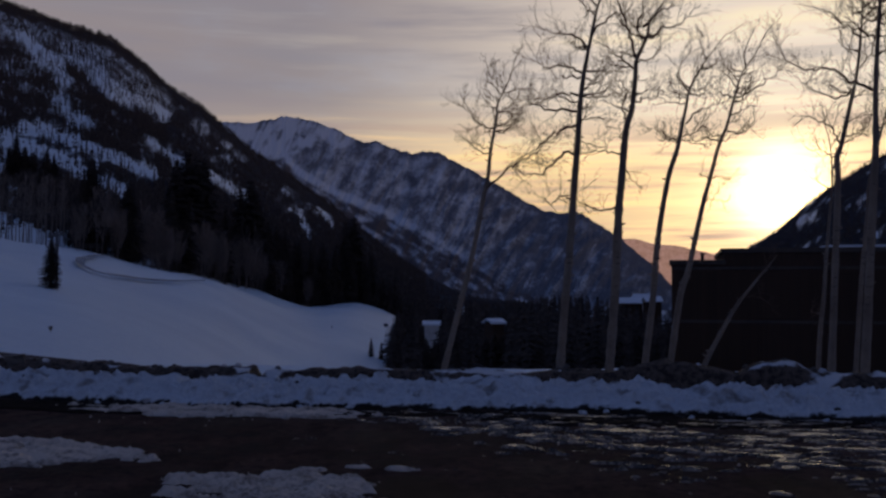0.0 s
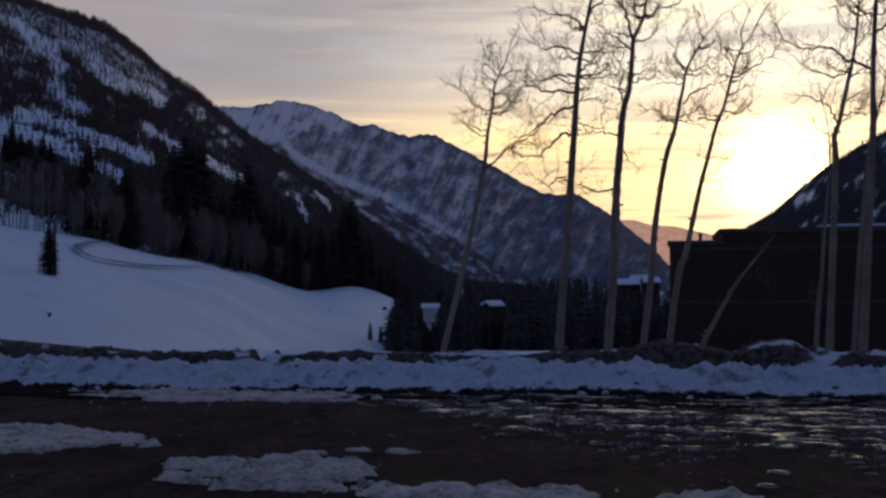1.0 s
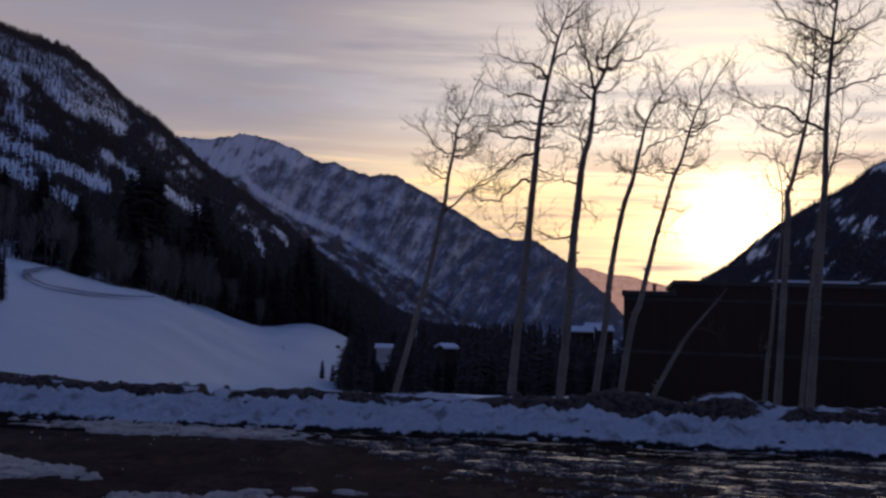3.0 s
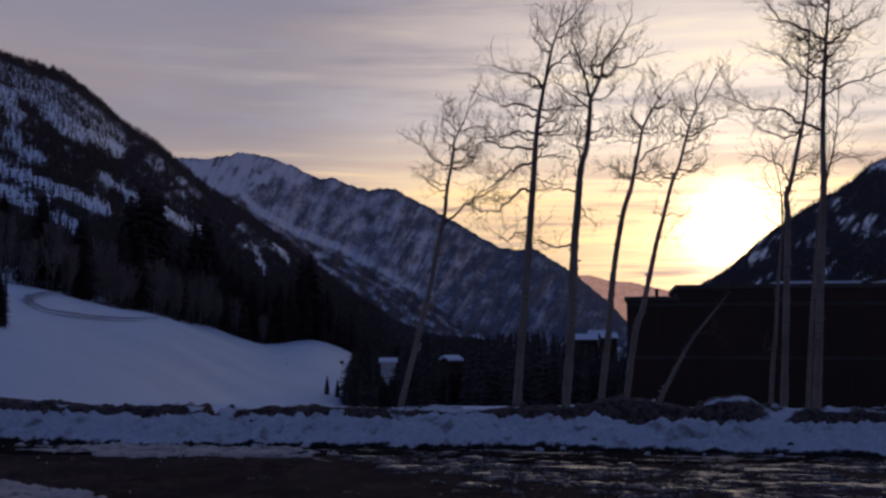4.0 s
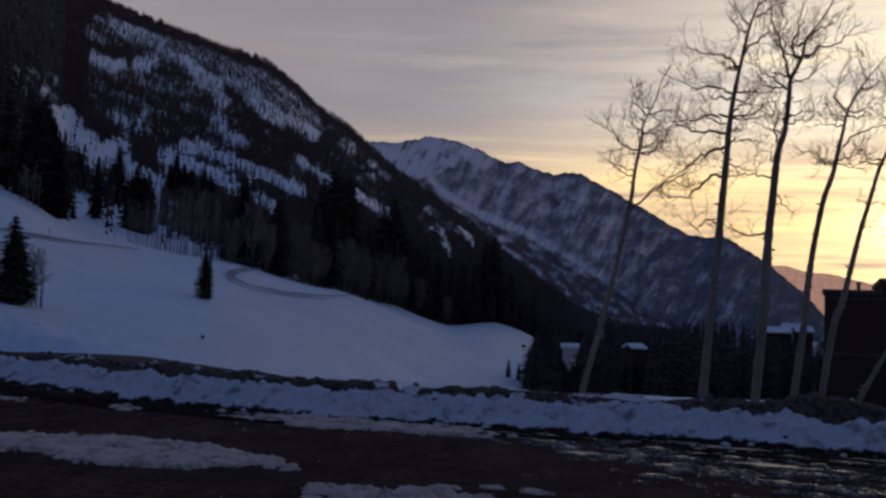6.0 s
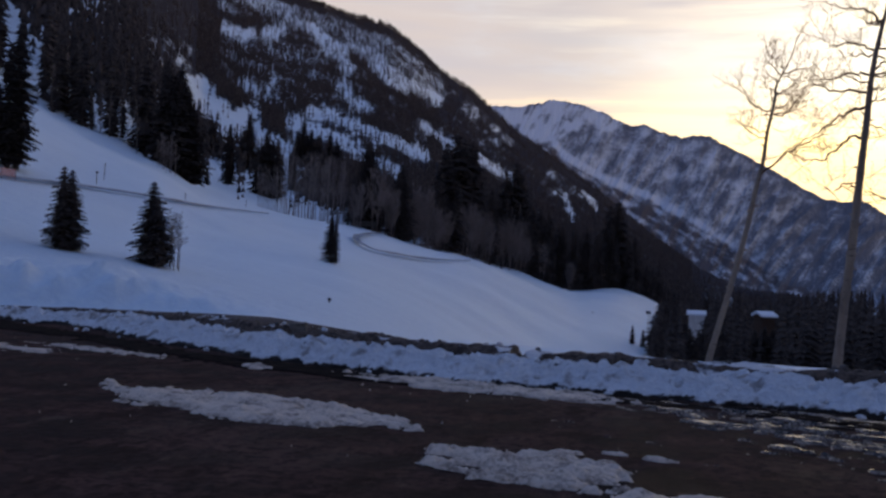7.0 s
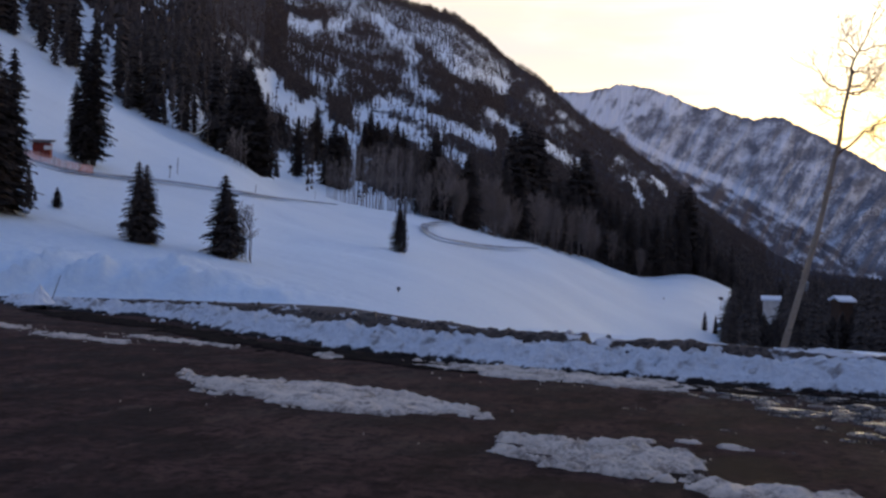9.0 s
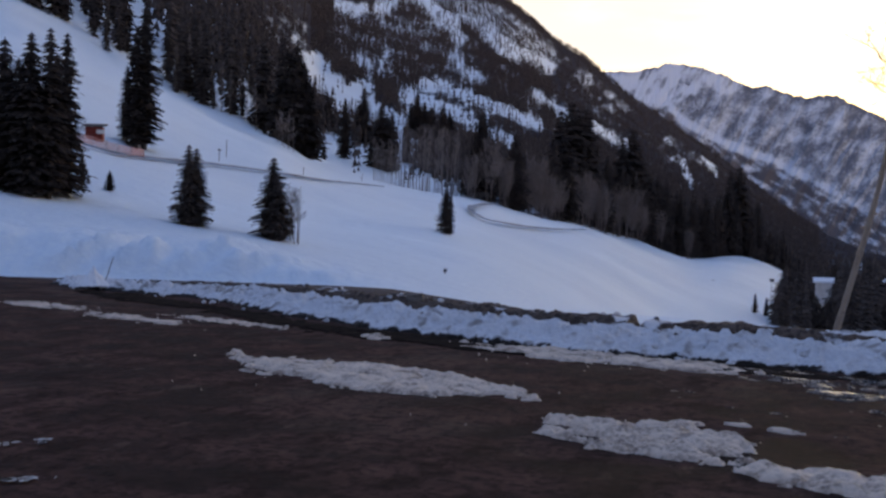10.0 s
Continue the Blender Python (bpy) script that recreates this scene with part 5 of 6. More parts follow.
aspen(6.85, 17.2, 0.085,
      [(0.00, 0.23), (0.08, 1.27), (0.17, 2.25), (0.26, 3.45), (0.32, 4.15), (0.36, 4.76), (0.43, 5.32), (0.56, 5.98), (0.67, 6.49), (0.81, 6.90), (0.89, 7.29)],
      [[(0.29, 4.44), (0.02, 4.36), (-0.23, 4.19), (-0.48, 4.02), (-0.89, 3.79)], [(0.29, 3.95), (0.07, 3.94), (-0.19, 3.66), (-0.49, 3.56), (-0.79, 3.62)], [(0.35, 4.68), (-0.17, 4.72), (-0.47, 4.86), (-0.78, 4.94)], [(0.37, 4.96), (0.03, 4.97), (-0.27, 4.88), (-0.47, 5.14)], [(0.42, 5.35), (0.14, 5.48), (-0.27, 5.49), (-0.45, 5.72)], [(0.51, 5.78), (0.29, 6.01), (-0.06, 6.10), (-0.40, 6.30)], [(0.33, 4.46), (0.44, 4.56), (0.72, 4.50), (0.92, 4.45)], [(0.32, 4.20), (0.57, 4.10), (0.73, 4.07)], [(0.40, 4.94), (0.73, 4.92), (1.18, 4.95)], [(0.45, 5.39), (0.79, 5.38), (1.13, 5.33)], [(0.60, 6.08), (0.85, 6.28), (1.17, 6.38), (1.27, 6.53)], [(0.23, 3.08), (0.06, 3.20), (-0.14, 3.08), (-0.29, 3.16)], [(0.70, 6.54), (0.51, 6.76), (0.41, 7.02)], [(0.80, 6.88), (1.06, 7.05), (1.27, 7.35)]])
aspen(9.67, 17.6, 0.087,
      [(0.00, 0.20), (0.10, 1.46), (0.18, 2.97), (0.23, 3.48), (0.29, 4.19), (0.34, 4.50), (0.43, 4.81), (0.49, 5.43), (0.51, 5.65), (0.69, 6.04), (0.76, 6.35), (1.02, 6.71), (1.28, 7.17)],
      [[(0.51, 5.65), (0.40, 6.05), (0.31, 6.42), (0.19, 6.85), (0.32, 7.27)], [(0.18, 2.99), (-0.16, 2.97), (-0.41, 3.08), (-0.54, 3.11)], [(0.24, 3.97), (-0.14, 4.02), (-0.46, 4.00)], [(0.28, 4.19), (0.22, 4.30), (0.19, 4.50)], [(0.33, 4.50), (0.28, 4.81), (0.34, 5.12), (0.19, 5.38)], [(0.51, 5.48), (0.29, 5.64), (-0.01, 5.86), (-0.11, 5.97)], [(0.26, 3.70), (0.41, 3.52), (0.57, 3.35)], [(0.49, 5.27), (0.71, 5.29)], [(0.71, 6.09), (1.01, 6.19), (1.31, 6.25), (1.57, 6.53)], [(0.67, 6.02), (0.53, 6.15), (0.62, 6.62), (0.71, 7.04)], [(0.46, 5.01), (0.74, 5.11), (0.99, 5.05)]])
aspen(11.70, 18.4, 0.069,
      [(0.00, 0.24), (0.15, 1.45), (0.21, 2.18), (0.30, 2.86), (0.45, 3.65), (0.60, 4.12), (0.68, 4.49), (0.77, 4.92), (0.82, 5.18), (0.96, 5.50), (1.17, 5.81), (1.49, 6.23)],
      [[(0.82, 5.20), (0.65, 5.46), (0.68, 5.72), (0.80, 6.10)], [(0.76, 4.60), (0.94, 4.80), (1.30, 4.95), (1.62, 5.10)], [(0.65, 4.33), (0.47, 4.37), (0.31, 4.27)], [(0.66, 4.30), (0.93, 4.25), (1.13, 4.18)], [(0.79, 4.97), (0.48, 5.03), (0.27, 5.15)], [(1.14, 5.78), (1.04, 6.03), (1.03, 6.30)]])
aspen(13.14, 19.0, 0.066,
      [(0.00, 0.25), (0.18, 1.44), (0.32, 1.87), (0.44, 2.40), (0.61, 3.16), (0.73, 3.59), (0.90, 4.23), (1.07, 4.66), (1.21, 5.20), (1.36, 5.64), (1.58, 5.95), (1.80, 6.38)],
      [[(0.89, 4.29), (1.12, 4.42), (1.38, 4.52)], [(0.73, 3.61), (0.63, 3.70), (0.54, 3.75)], [(0.75, 3.64), (0.94, 3.67), (1.13, 3.55)], [(1.19, 5.12), (1.51, 5.30), (1.93, 5.55), (2.04, 5.71)], [(1.28, 5.31), (1.04, 5.60), (0.94, 5.93)], [(1.13, 4.82), (1.39, 4.92), (1.60, 4.97)], [(0.61, 3.16), (0.77, 3.24), (1.05, 3.23)], [(1.41, 5.69), (1.42, 6.07), (1.56, 6.40)]])
aspen(14.98, 18.6, 0.054,
      [(0.00, 0.16), (0.22, 0.61), (0.56, 1.23), (0.87, 1.64), (1.18, 2.03), (1.29, 2.18)],
      [[(0.72, 1.44), (0.97, 1.39), (1.11, 1.31)]])
aspen(20.98, 19.4, 0.051,
      [(0.00, 0.04), (0.05, 0.80), (0.12, 1.43), (0.18, 2.27), (0.25, 3.01), (0.29, 3.55), (0.27, 4.19), (0.15, 4.74)],
      [[(0.09, 1.17), (-0.06, 1.11), (-0.11, 1.13)], [(0.27, 3.33), (0.14, 3.50), (-0.09, 3.62)]])
aspen(21.66, 18.2, 0.069,
      [(-0.00, 0.15), (0.08, 1.83), (0.15, 3.42), (0.14, 3.82), (0.23, 4.12), (0.36, 4.72), (0.47, 5.22), (0.55, 5.92), (0.60, 6.84), (0.54, 7.26)],
      [[(0.15, 3.84), (-0.04, 3.93), (-0.33, 4.00)], [(0.20, 4.07), (0.02, 4.39), (-0.21, 4.50), (-0.45, 4.57)], [(0.30, 4.42), (0.54, 4.56), (0.73, 4.59)], [(0.43, 5.02), (0.13, 4.89), (-0.20, 5.06), (-0.38, 5.23)], [(0.50, 5.37), (0.67, 5.51), (0.77, 5.70)], [(0.55, 5.92), (0.32, 6.15), (0.04, 6.43), (-0.24, 6.57)], [(0.58, 6.12), (0.79, 6.31)], [(0.59, 6.74), (0.34, 6.92), (0.06, 7.00)], [(0.17, 3.97), (0.44, 4.21), (0.62, 4.25)]])
aspen(22.87, 19.0, 0.050,
      [(0.00, 0.03), (0.10, 1.43), (0.17, 2.25), (0.24, 2.96), (0.28, 3.48), (0.44, 4.20), (0.57, 4.71), (0.67, 5.33), (0.71, 6.06)],
      [[(0.55, 4.61), (0.83, 4.64), (1.16, 4.57)], [(0.64, 5.23), (0.86, 5.36), (1.01, 5.61)]])
aspen(23.32, 17.8, 0.083,
      [(0.00, 0.12), (0.10, 1.82), (0.19, 3.36), (0.23, 4.04), (0.24, 4.82), (0.29, 5.80), (0.36, 6.68), (0.45, 7.47), (0.51, 8.17)],
      [[(0.23, 4.90), (-0.15, 5.09), (-0.46, 5.32), (-0.79, 5.33), (-1.17, 5.53), (-1.35, 5.86)], [(0.29, 5.48), (0.59, 5.62), (1.04, 5.72), (1.30, 5.80)], [(0.29, 5.80), (0.10, 5.82), (-0.03, 5.98), (-0.39, 6.12)], [(0.34, 6.44), (-0.00, 6.68), (-0.37, 6.87), (-0.64, 7.21)], [(0.34, 6.39), (0.58, 6.56), (0.90, 6.72), (1.17, 6.79)], [(0.32, 6.09), (0.57, 6.31), (0.81, 6.63)], [(0.40, 6.98), (0.11, 7.22), (-0.16, 7.56)], [(0.42, 7.18), (0.66, 7.45), (0.85, 7.82)], [(0.46, 7.57), (0.27, 7.90), (0.19, 8.22)], [(0.25, 4.21), (0.46, 4.41), (0.81, 4.41)]])

# ---------------------------------------------------------------- the dark lodge beyond the aspens
WALL = simple("dark_timber_wall", (0.040, 0.020, 0.011, 1), (0.070, 0.036, 0.021, 1), 2.0, 0.85, 0.3, 0.02, (6.0, 6.0, 0.5))
TRIM = simple("dark_trim", (0.05, 0.034, 0.026, 1), (0.085, 0.060, 0.046, 1), 3.0, 0.7)
GLASS = simple("dark_glass", (0.012, 0.010, 0.009, 1), (0.02, 0.016, 0.014, 1), 1.0, 0.55)


def lodge():
    ob = new("lodge_building")
    ob.matrix_basis = Matrix.Translation(polar(13.2, 58)) @ pose(0, 0, 0, 0, 0, -14)
    z0 = -5.0
    low, high = EYE + 58 * math.tan(radians(1.5)), EYE + 58 * math.tan(radians(2.15))
    blocks = ((0.0, 2.9, low), (2.9, 26.0, high))
    for x0, x1, top in blocks:
        s = Soup()
        s.box((x0, 0, z0), (x1, 14, top - 0.25))
        part("wall", s.mesh("wall", [WALL]), ob)
        s = Soup()
        s.box((x0 - 0.12, -0.12, top - 0.25), (x1 + 0.12, 14.1, top))
        part("roof", s.mesh("roof", [TRIM]), ob)
    for zf in (low - 0.55, low - 3.6):
        s = Soup()
        s.box((0.02, -0.06, zf), (25.9, 0.0, zf + 0.16))
        part("band", s.mesh("band", [TRIM]), ob)
    board = Soup()
    board.box((0.0, -0.035, 0.0), (25.9, 0.0, 0.20))
    me = board.mesh("board", [WALL])
    for i in range(34):
        z = z0 + 0.24 * i
        if z + 0.2 < low - 0.6:
            part("board", me, ob, m=pose(0.02, -0.002, z))
    s = Soup()
    s.box((8.5, 0.4, high), (13.0, 4.0, high + 0.16))
    s.box((14.3, 0.3, high), (21.0, 4.2, high + 0.18))
    part("roof_snow", s.mesh("roof_snow", [SNOW]), ob, "snow lying on the flat roof")
    s = Soup()
    s.tube([Vector((1.75, 1, low)), Vector((1.75, 1, low + 0.35))], [0.1, 0.1], 8)
    s.tube([Vector((1.75, 1, low + 0.35)), Vector((1.75, 1, low + 0.45))], [0.15, 0.12], 8)
    part("vent", s.mesh("vent", [TRIM]), ob)
    tagged(ob, "large dark flat-roofed lodge in deep evening shade", "building")


lodge()


# ---------------------------------------------------------------- tracks, huts and markers on the ski slope
def on_slope(az, el):
    """The range at which the slope rises to that angle."""
    rs = np.linspace(33.5, 265, 420)
    rough = [land_rough(az, float(r)) for r in rs]
    e = np.degrees(np.arctan((land(np.full(420, az), rs) + rough - EYE) / rs))
    return float(np.interp(el, np.maximum.accumulate(e), rs)) if (e >= el).any() else float(np.interp(az, FINE, ROWS["edge_r"]))


# dark grey paints in both exposed dirt and the shade of the tracks' lips
RUT = simple("track_dirt_and_shade", (0.12, 0.125, 0.135, 1), (0.34, 0.39, 0.46, 1), 0.5, 0.8)
RED = simple("red_painted_boards", (0.14, 0.017, 0.010, 1), (0.23, 0.030, 0.017, 1), 4.0, 0.7, 0.2, 0.01)
POST = simple("weathered_post", (0.06, 0.05, 0.045, 1), (0.12, 0.10, 0.09, 1), 6.0, 0.8)
STEEL = simple("dark_galvanised_steel", (0.10, 0.10, 0.11, 1), (0.18, 0.18, 0.19, 1), 8.0, 0.5, metal=0.6)
NET = simple("orange_safety_net", (0.60, 0.27, 0.23, 1), (0.72, 0.38, 0.33, 1), 3.0, 0.7)
WALL_PALE = simple("pale_house_wall", (0.52, 0.47, 0.43, 1), (0.66, 0.61, 0.57, 1), 2.0, 0.8)

def along(points):
    """Bearings and ranges closely spaced along a line given by bearings and height angles."""
    return [(p.x, on_slope(p.x, p.y)) for p in spline([Vector((a, e, 0)) for a, e in points], 6)]


ribbon("track", "cat track cut across the snow slope, dirt and lip shade in its colour", "track",
       along(((-43.4, 4.5), (-42.0, 4.1), (-40.6, 3.78), (-38.6, 3.6), (-36.9, 3.5), (-35.0, 3.38), (-33.1, 3.2), (-31.0, 2.95), (-29.2, 2.74), (-27.2, 2.62), (-25.6, 2.5))), 0.55, RUT, 0.26, sag=0.08)
ribbon("track", "winding track looping over the lower slope", "track",
       along(((-18.9, 1.62), (-19.8, 1.52), (-20.4, 1.34), (-20.45, 1.10), (-20.1, 0.86), (-19.4, 0.58), (-18.2, 0.38), (-16.8, 0.22), (-15.2, 0.16), (-13.7, 0.22))), 1.0, RUT, 0.42, sag=0.08)


def hut():
    az, el = -41.8, 4.62
    r = on_slope(az, el)
    s = r / 115
    ob = new("ski_hut")
    ob.matrix_basis = Matrix.Translation(polar(az, r, height(az, r) - 0.1)) @ pose(0, 0, 0, 0, 0, 30)
    w, d, h = 0.9 * s, 0.8 * s, 1.55 * s
    body = Soup()
    body.box((-w + 0.03, -d + 0.03, 0), (w - 0.03, d - 0.03, h))
    wall = part("wall", body.mesh("wall", [RED]), ob)
    board = Soup()
    board.box((-0.095, -0.015, 0), (0.095, 0.015, h - 0.05))
    me = board.mesh("board", [RED])
    n = int(2 * w / 0.2)
    for i in range(n):
        x = -w + (i + 0.5) * 2 * w / n
        part("board", me, wall, m=pose(x, -d + 0.01, 0))
    for i in range(int(2 * d / 0.2)):
        y = -d + (i + 0.5) * 0.2
        part("board", me, wall, m=pose(w - 0.01, y, 0, 0, 0, 90))
    roof = Soup()
    roof.add([(-w - .15, -d - .2, h - 0.02), (w + .15, -d - .2, h - 0.02), (w + .15, d + .15, h + 0.22), (-w - .15, d + .15, h + 0.22),
              (-w - .15, -d - .2, h + 0.08), (w + .15, -d - .2, h + 0.08), (w + .15, d + .15, h + 0.32), (-w - .15, d + .15, h + 0.32)],
             [(0, 3, 2, 1), (4, 5, 6, 7), (0, 1, 5, 4), (1, 2, 6, 5), (2, 3, 7, 6), (3, 0, 4, 7)])
    part("roof", roof.mesh("roof", [POST]), ob, "dark flat pent roof")
    win = Soup()
    win.box((0.2, -d - 0.05, h * 0.52), (0.72, -d - 0.01, h * 0.8))
    part("window", win.mesh("window", [WALL_PALE]), ob, "small pale board beside the door")
    tagged(ob, "small red-painted wooden hut on the ski slope", "hut")


hut()


def net_fence():
    pts = [(-43.3, 4.55), (-42.6, 4.45), (-41.9, 4.30), (-41.2, 4.1), (-40.6, 3.95), (-39.9, 3.82), (-39.2, 3.75)]
    ob = new("net_fence")
    foot = []
    for a, e in pts:
        r = on_slope(a, e) - 1.2
        foot.append(polar(a, r, height(a, r)))
    ob.matrix_basis = Matrix.Translation(foot[0])
    for p in foot:
        s = Soup()
        q = p - foot[0]
        s.tube([q + Vector((0, 0, -0.3)), q + Vector((0, 0, 0.8))], [0.018, 0.015], 6)
        part("post", s.mesh("post", [POST]), ob)
    for p, q in zip(foot, foot[1:]):
        s = Soup()
        a, b = p - foot[0], q - foot[0]
        n = max(3, int((b - a).length / 0.075))
        for i in range(n + 1):
            c = a.lerp(b, i / n)
            s.tube([c + Vector((0, 0, 0.1)), c + Vector((0, 0, 0.7))], [0.014, 0.014], 3)
        for k in range(7):
            h = 0.1 + k * 0.1
            s.tube([a + Vector((0, 0, h)), a.lerp(b, 0.5) + Vector((0, 0, h - 0.06)), b + Vector((0, 0, h))], [0.014] * 3, 3)
        part("net", s.mesh("net", [NET]), ob, "faded orange plastic netting")
    tagged(ob, "sagging orange safety net along the cat track", "fence")


net_fence()


def lift_tower():
    az = -21.62
    r = on_slope(-21.9, -0.27) + 3.5
    z = height(az, r)
    top = EYE + r * math.tan(radians(2.98)) - z
    ob = new("lift_tower")
    ob.matrix_basis = Matrix.Translation(polar(az, r, z)) @ pose(0, 0, 0, 0, 0, 22)
    s = Soup()
    s.tube([Vector((0, 0, -0.4)), Vector((0, 0, top))], [0.11, 0.08], 8)
    part("pole", s.mesh("pole", [STEEL]), ob)
    s = Soup()
    s.box((-0.55, -0.06, top - 0.28), (0.55, 0.06, top - 0.14))
    part("crossarm", s.mesh("crossarm", [STEEL]), ob)
    for x in (-0.5, 0.5):
        s = Soup()
        s.box((x - 0.09, -0.25, top - 0.42), (x + 0.09, 0.25, top - 0.05))
        part("sheave", s.mesh("sheave", [STEEL]), ob)
    tagged(ob, "steel surface lift tower with a short crossarm", "lift tower")


lift_tower()


def marker(az, el, tall, head, label="thin marker pole standing in the snow", r=None):
    r = on_slope(az, el) if r is None else r
    ob = new("marker_pole")
    ob.matrix_basis = Matrix.Translation(polar(az, r, height(az, r))) @ pose(0, 0, 0, 3, 2, -az)
    s = Soup()
    s.tube([Vector((0, 0, -0.3)), Vector((0, 0, tall))], [0.03, 0.025], 6)
    part("pole", s.mesh("pole", [POST]), ob)
    if head:
        s = Soup()
        s.box((-head / 2, -0.02, tall - 0.05), (head / 2, 0.02, tall + head * 0.55))
        part("sign", s.mesh("sign", [POST]), ob, "small dark sign board")
    tagged(ob, label, "marker", "marker poles on the slope")


for az, el, tall, head in ((-34.7, 4.0, 1.5, 0), (-35.1, 3.75, 0.9, 0.2), (-26.9, 2.9, 1.1, 0), (-21.9, -2.45, 0.14, 0.15), (-6.5, -2.45, 0.3, 0.13), (-30.3, 3.1, 0.8, 0)):
    marker(az, el, tall, head)
marker(-3.4, -3.4, 4.2, 0.7, "lamp post with a small head at the slope's foot", 158)


def rail_rack():
    """A low rack of posts and rails by the woods."""
    az = -19.9
    r = float(np.interp(az, FINE, ROWS["edge_r"])) - 3
    ob = new("wooden_rack")
    ob.matrix_basis = Matrix.Translation(polar(az, r, height(az, r))) @ pose(0, 0, 0, 0, 0, 15)
    for x in (-1.3, 0.0, 1.3):
        s = Soup()
        s.tube([Vector((x, 0, -0.3)), Vector((x, 0, 1.3))], [0.09, 0.08], 6)
        part("post", s.mesh("post", [POST]), ob)
    for z in (0.75, 1.2):
        s = Soup()
        s.box((-1.6, -0.05, z), (1.6, 0.05, z + 0.16))
        part("rail", s.mesh("rail", [POST]), ob)
    tagged(ob, "dark low wooden rack at the edge of the woods", "rack")


rail_rack()


def snow_heap():
    az, r = -41.75, 25.0
    verts, faces = [], []
    n, m = 40, 14
    for i in range(n):
        a = i * math.tau / n
        for j in range(m):
            u = j / (m - 1)
            rad = 0.34 * u ** 1.25 * (1 + 0.25 * fbm(math.cos(a) * 1.5, math.sin(a) * 1.5, 3.0, 3))
            z = 0.50 * (1 - u) ** 0.9 + 0.07 * fbm(math.cos(a) * u * 3, math.sin(a) * u * 3, 5.0, 3) * (1 - u * 0.5)
            verts.append((rad * math.cos(a), rad * math.sin(a), z - 0.02))
    for i in range(n):
        for j in range(m - 1):
            i2 = (i + 1) % n
            faces.append((i * m + j, i * m + j + 1, i2 * m + j + 1, i2 * m + j))
    ob = new("snow_heap", mesh_of("snow_heap", verts, faces, [SNOW], True))
    ob.matrix_basis = Matrix.Translation(polar(az, r, 0.12))
    tagged(ob, "pointed heap of snow at the end of the bank", "snow heap")
    st = new("stake")
    st.matrix_basis = Matrix.Translation(polar(az + 0.55, r + 0.2, 0.1)) @ pose(0, 0, 0, 0, 17, -az)
    s = Soup()
    s.tube([Vector((0, 0, -0.1)), Vector((0, 0, 0.72))], [0.010, 0.008], 6)
    part("rod", s.mesh("rod", [POST]), st)
    tagged(st, "thin leaning stake stuck in the snow heap", "stake")


snow_heap()


def paint_line(a, b, width, seed):
    """A worn painted bay line: flakes of paint on the asphalt."""
    rng = random.Random(seed)
    s = Soup()
    d = (Vector(b) - Vector(a))
    side = Vector((-d.y, d.x, 0)).normalized()
    for i in range(240):
        t, w = rng.random(), rng.uniform(-0.5, 0.5) * width
        if fbm(t * 5 + seed, w * 8, 0, 3) < 0.12:
            continue
        c = Vector(a) + d * t + side * w
        L = rng.uniform(0.012, 0.05)
        s.add([c + Vector((math.cos(k) * L * rng.uniform(0.5, 1), math.sin(k) * L * rng.uniform(0.5, 1), 0.022)) for k in (0, 1.2, 2.4, 3.6, 4.9)], [(0, 1, 2, 3, 4)])
    ob = new("bay_line", s.mesh("bay_line", [PAINT]))
    tagged(ob, "worn white parking line on the asphalt", "road marking", kind="structure")


PAINT = simple("worn_white_paint", (0.35, 0.33, 0.31, 1), (0.6, 0.58, 0.55, 1), 20.0, 0.7)
paint_line((-5.6, 3.4, 0), (-4.45, 4.74, 0), 0.10, 3)
paint_line((-6.2, 4.1, 0), (-5.25, 5.5, 0), 0.14, 9)

# ---------------------------------------------------------------- bare aspens and brush at the edge of the woods
def bare_mesh(tall, spread, limbs, seed, stems=1, thick=0.055):
    rng = random.Random(seed)
    soup = Soup()
    for k in range(stems):
        a0 = rng.uniform(0, math.tau)
        base = Vector((math.cos(a0), math.sin(a0), 0)) * (0.3 * spread * rng.random() if stems > 1 else 0)
        top = base * 1.8 + Vector((rng.uniform(-0.3, 0.3), rng.uniform(-0.3, 0.3), tall * rng.uniform(0.85, 1.0)))
        mid = base.lerp(top, 0.5) + Vector((rng.uniform(-0.15, 0.15), rng.uniform(-0.15, 0.15), 0))
        path = spline([base - Vector((0, 0, 0.4)), mid, top], 6)
        soup.tube(path, [max(0.02, thick * (1 - 0.8 * i / (len(path) - 1))) for i in range(len(path))], 5)
        for i in range(limbs):
            t = rng.uniform(0.35 if stems == 1 else 0.15, 0.97)
            p = base.lerp(top, t)
            a = rng.uniform(0, math.tau)
            L = spread * 0.5 * (1.2 - t) * rng.uniform(0.6, 1.3) + 0.25
            v = Vector((math.cos(a) * 0.65, math.sin(a) * 0.65, 0.8)).normalized()
            pts = [p, p + v * L * 0.5, p + v * L + Vector((0, 0, 0.12 * L))]
            soup.tube(pts, [0.02, 0.015, 0.01], 3)
            for q in range(5):
                c = pts[0].lerp(pts[2], rng.uniform(0.3, 1))
                w = (v + Vector((rng.uniform(-0.7, 0.7), rng.uniform(-0.7, 0.7), rng.uniform(0, 0.5)))).normalized()
                soup.tube([c, c + w * L * rng.uniform(0.25, 0.5)], [0.012, 0.008], 3)
    return soup


STEMS = [bare_mesh(8.0, 1.7, 22, 200 + q, 1, 0.055) for q in range(4)]
STEM_MESH = [s.mesh("bare_aspen", [BARE]) for s in STEMS]
BRUSHY = simple("brown_brush", (0.16, 0.122, 0.104, 1), (0.30, 0.236, 0.205, 1), 2.0, 0.9)
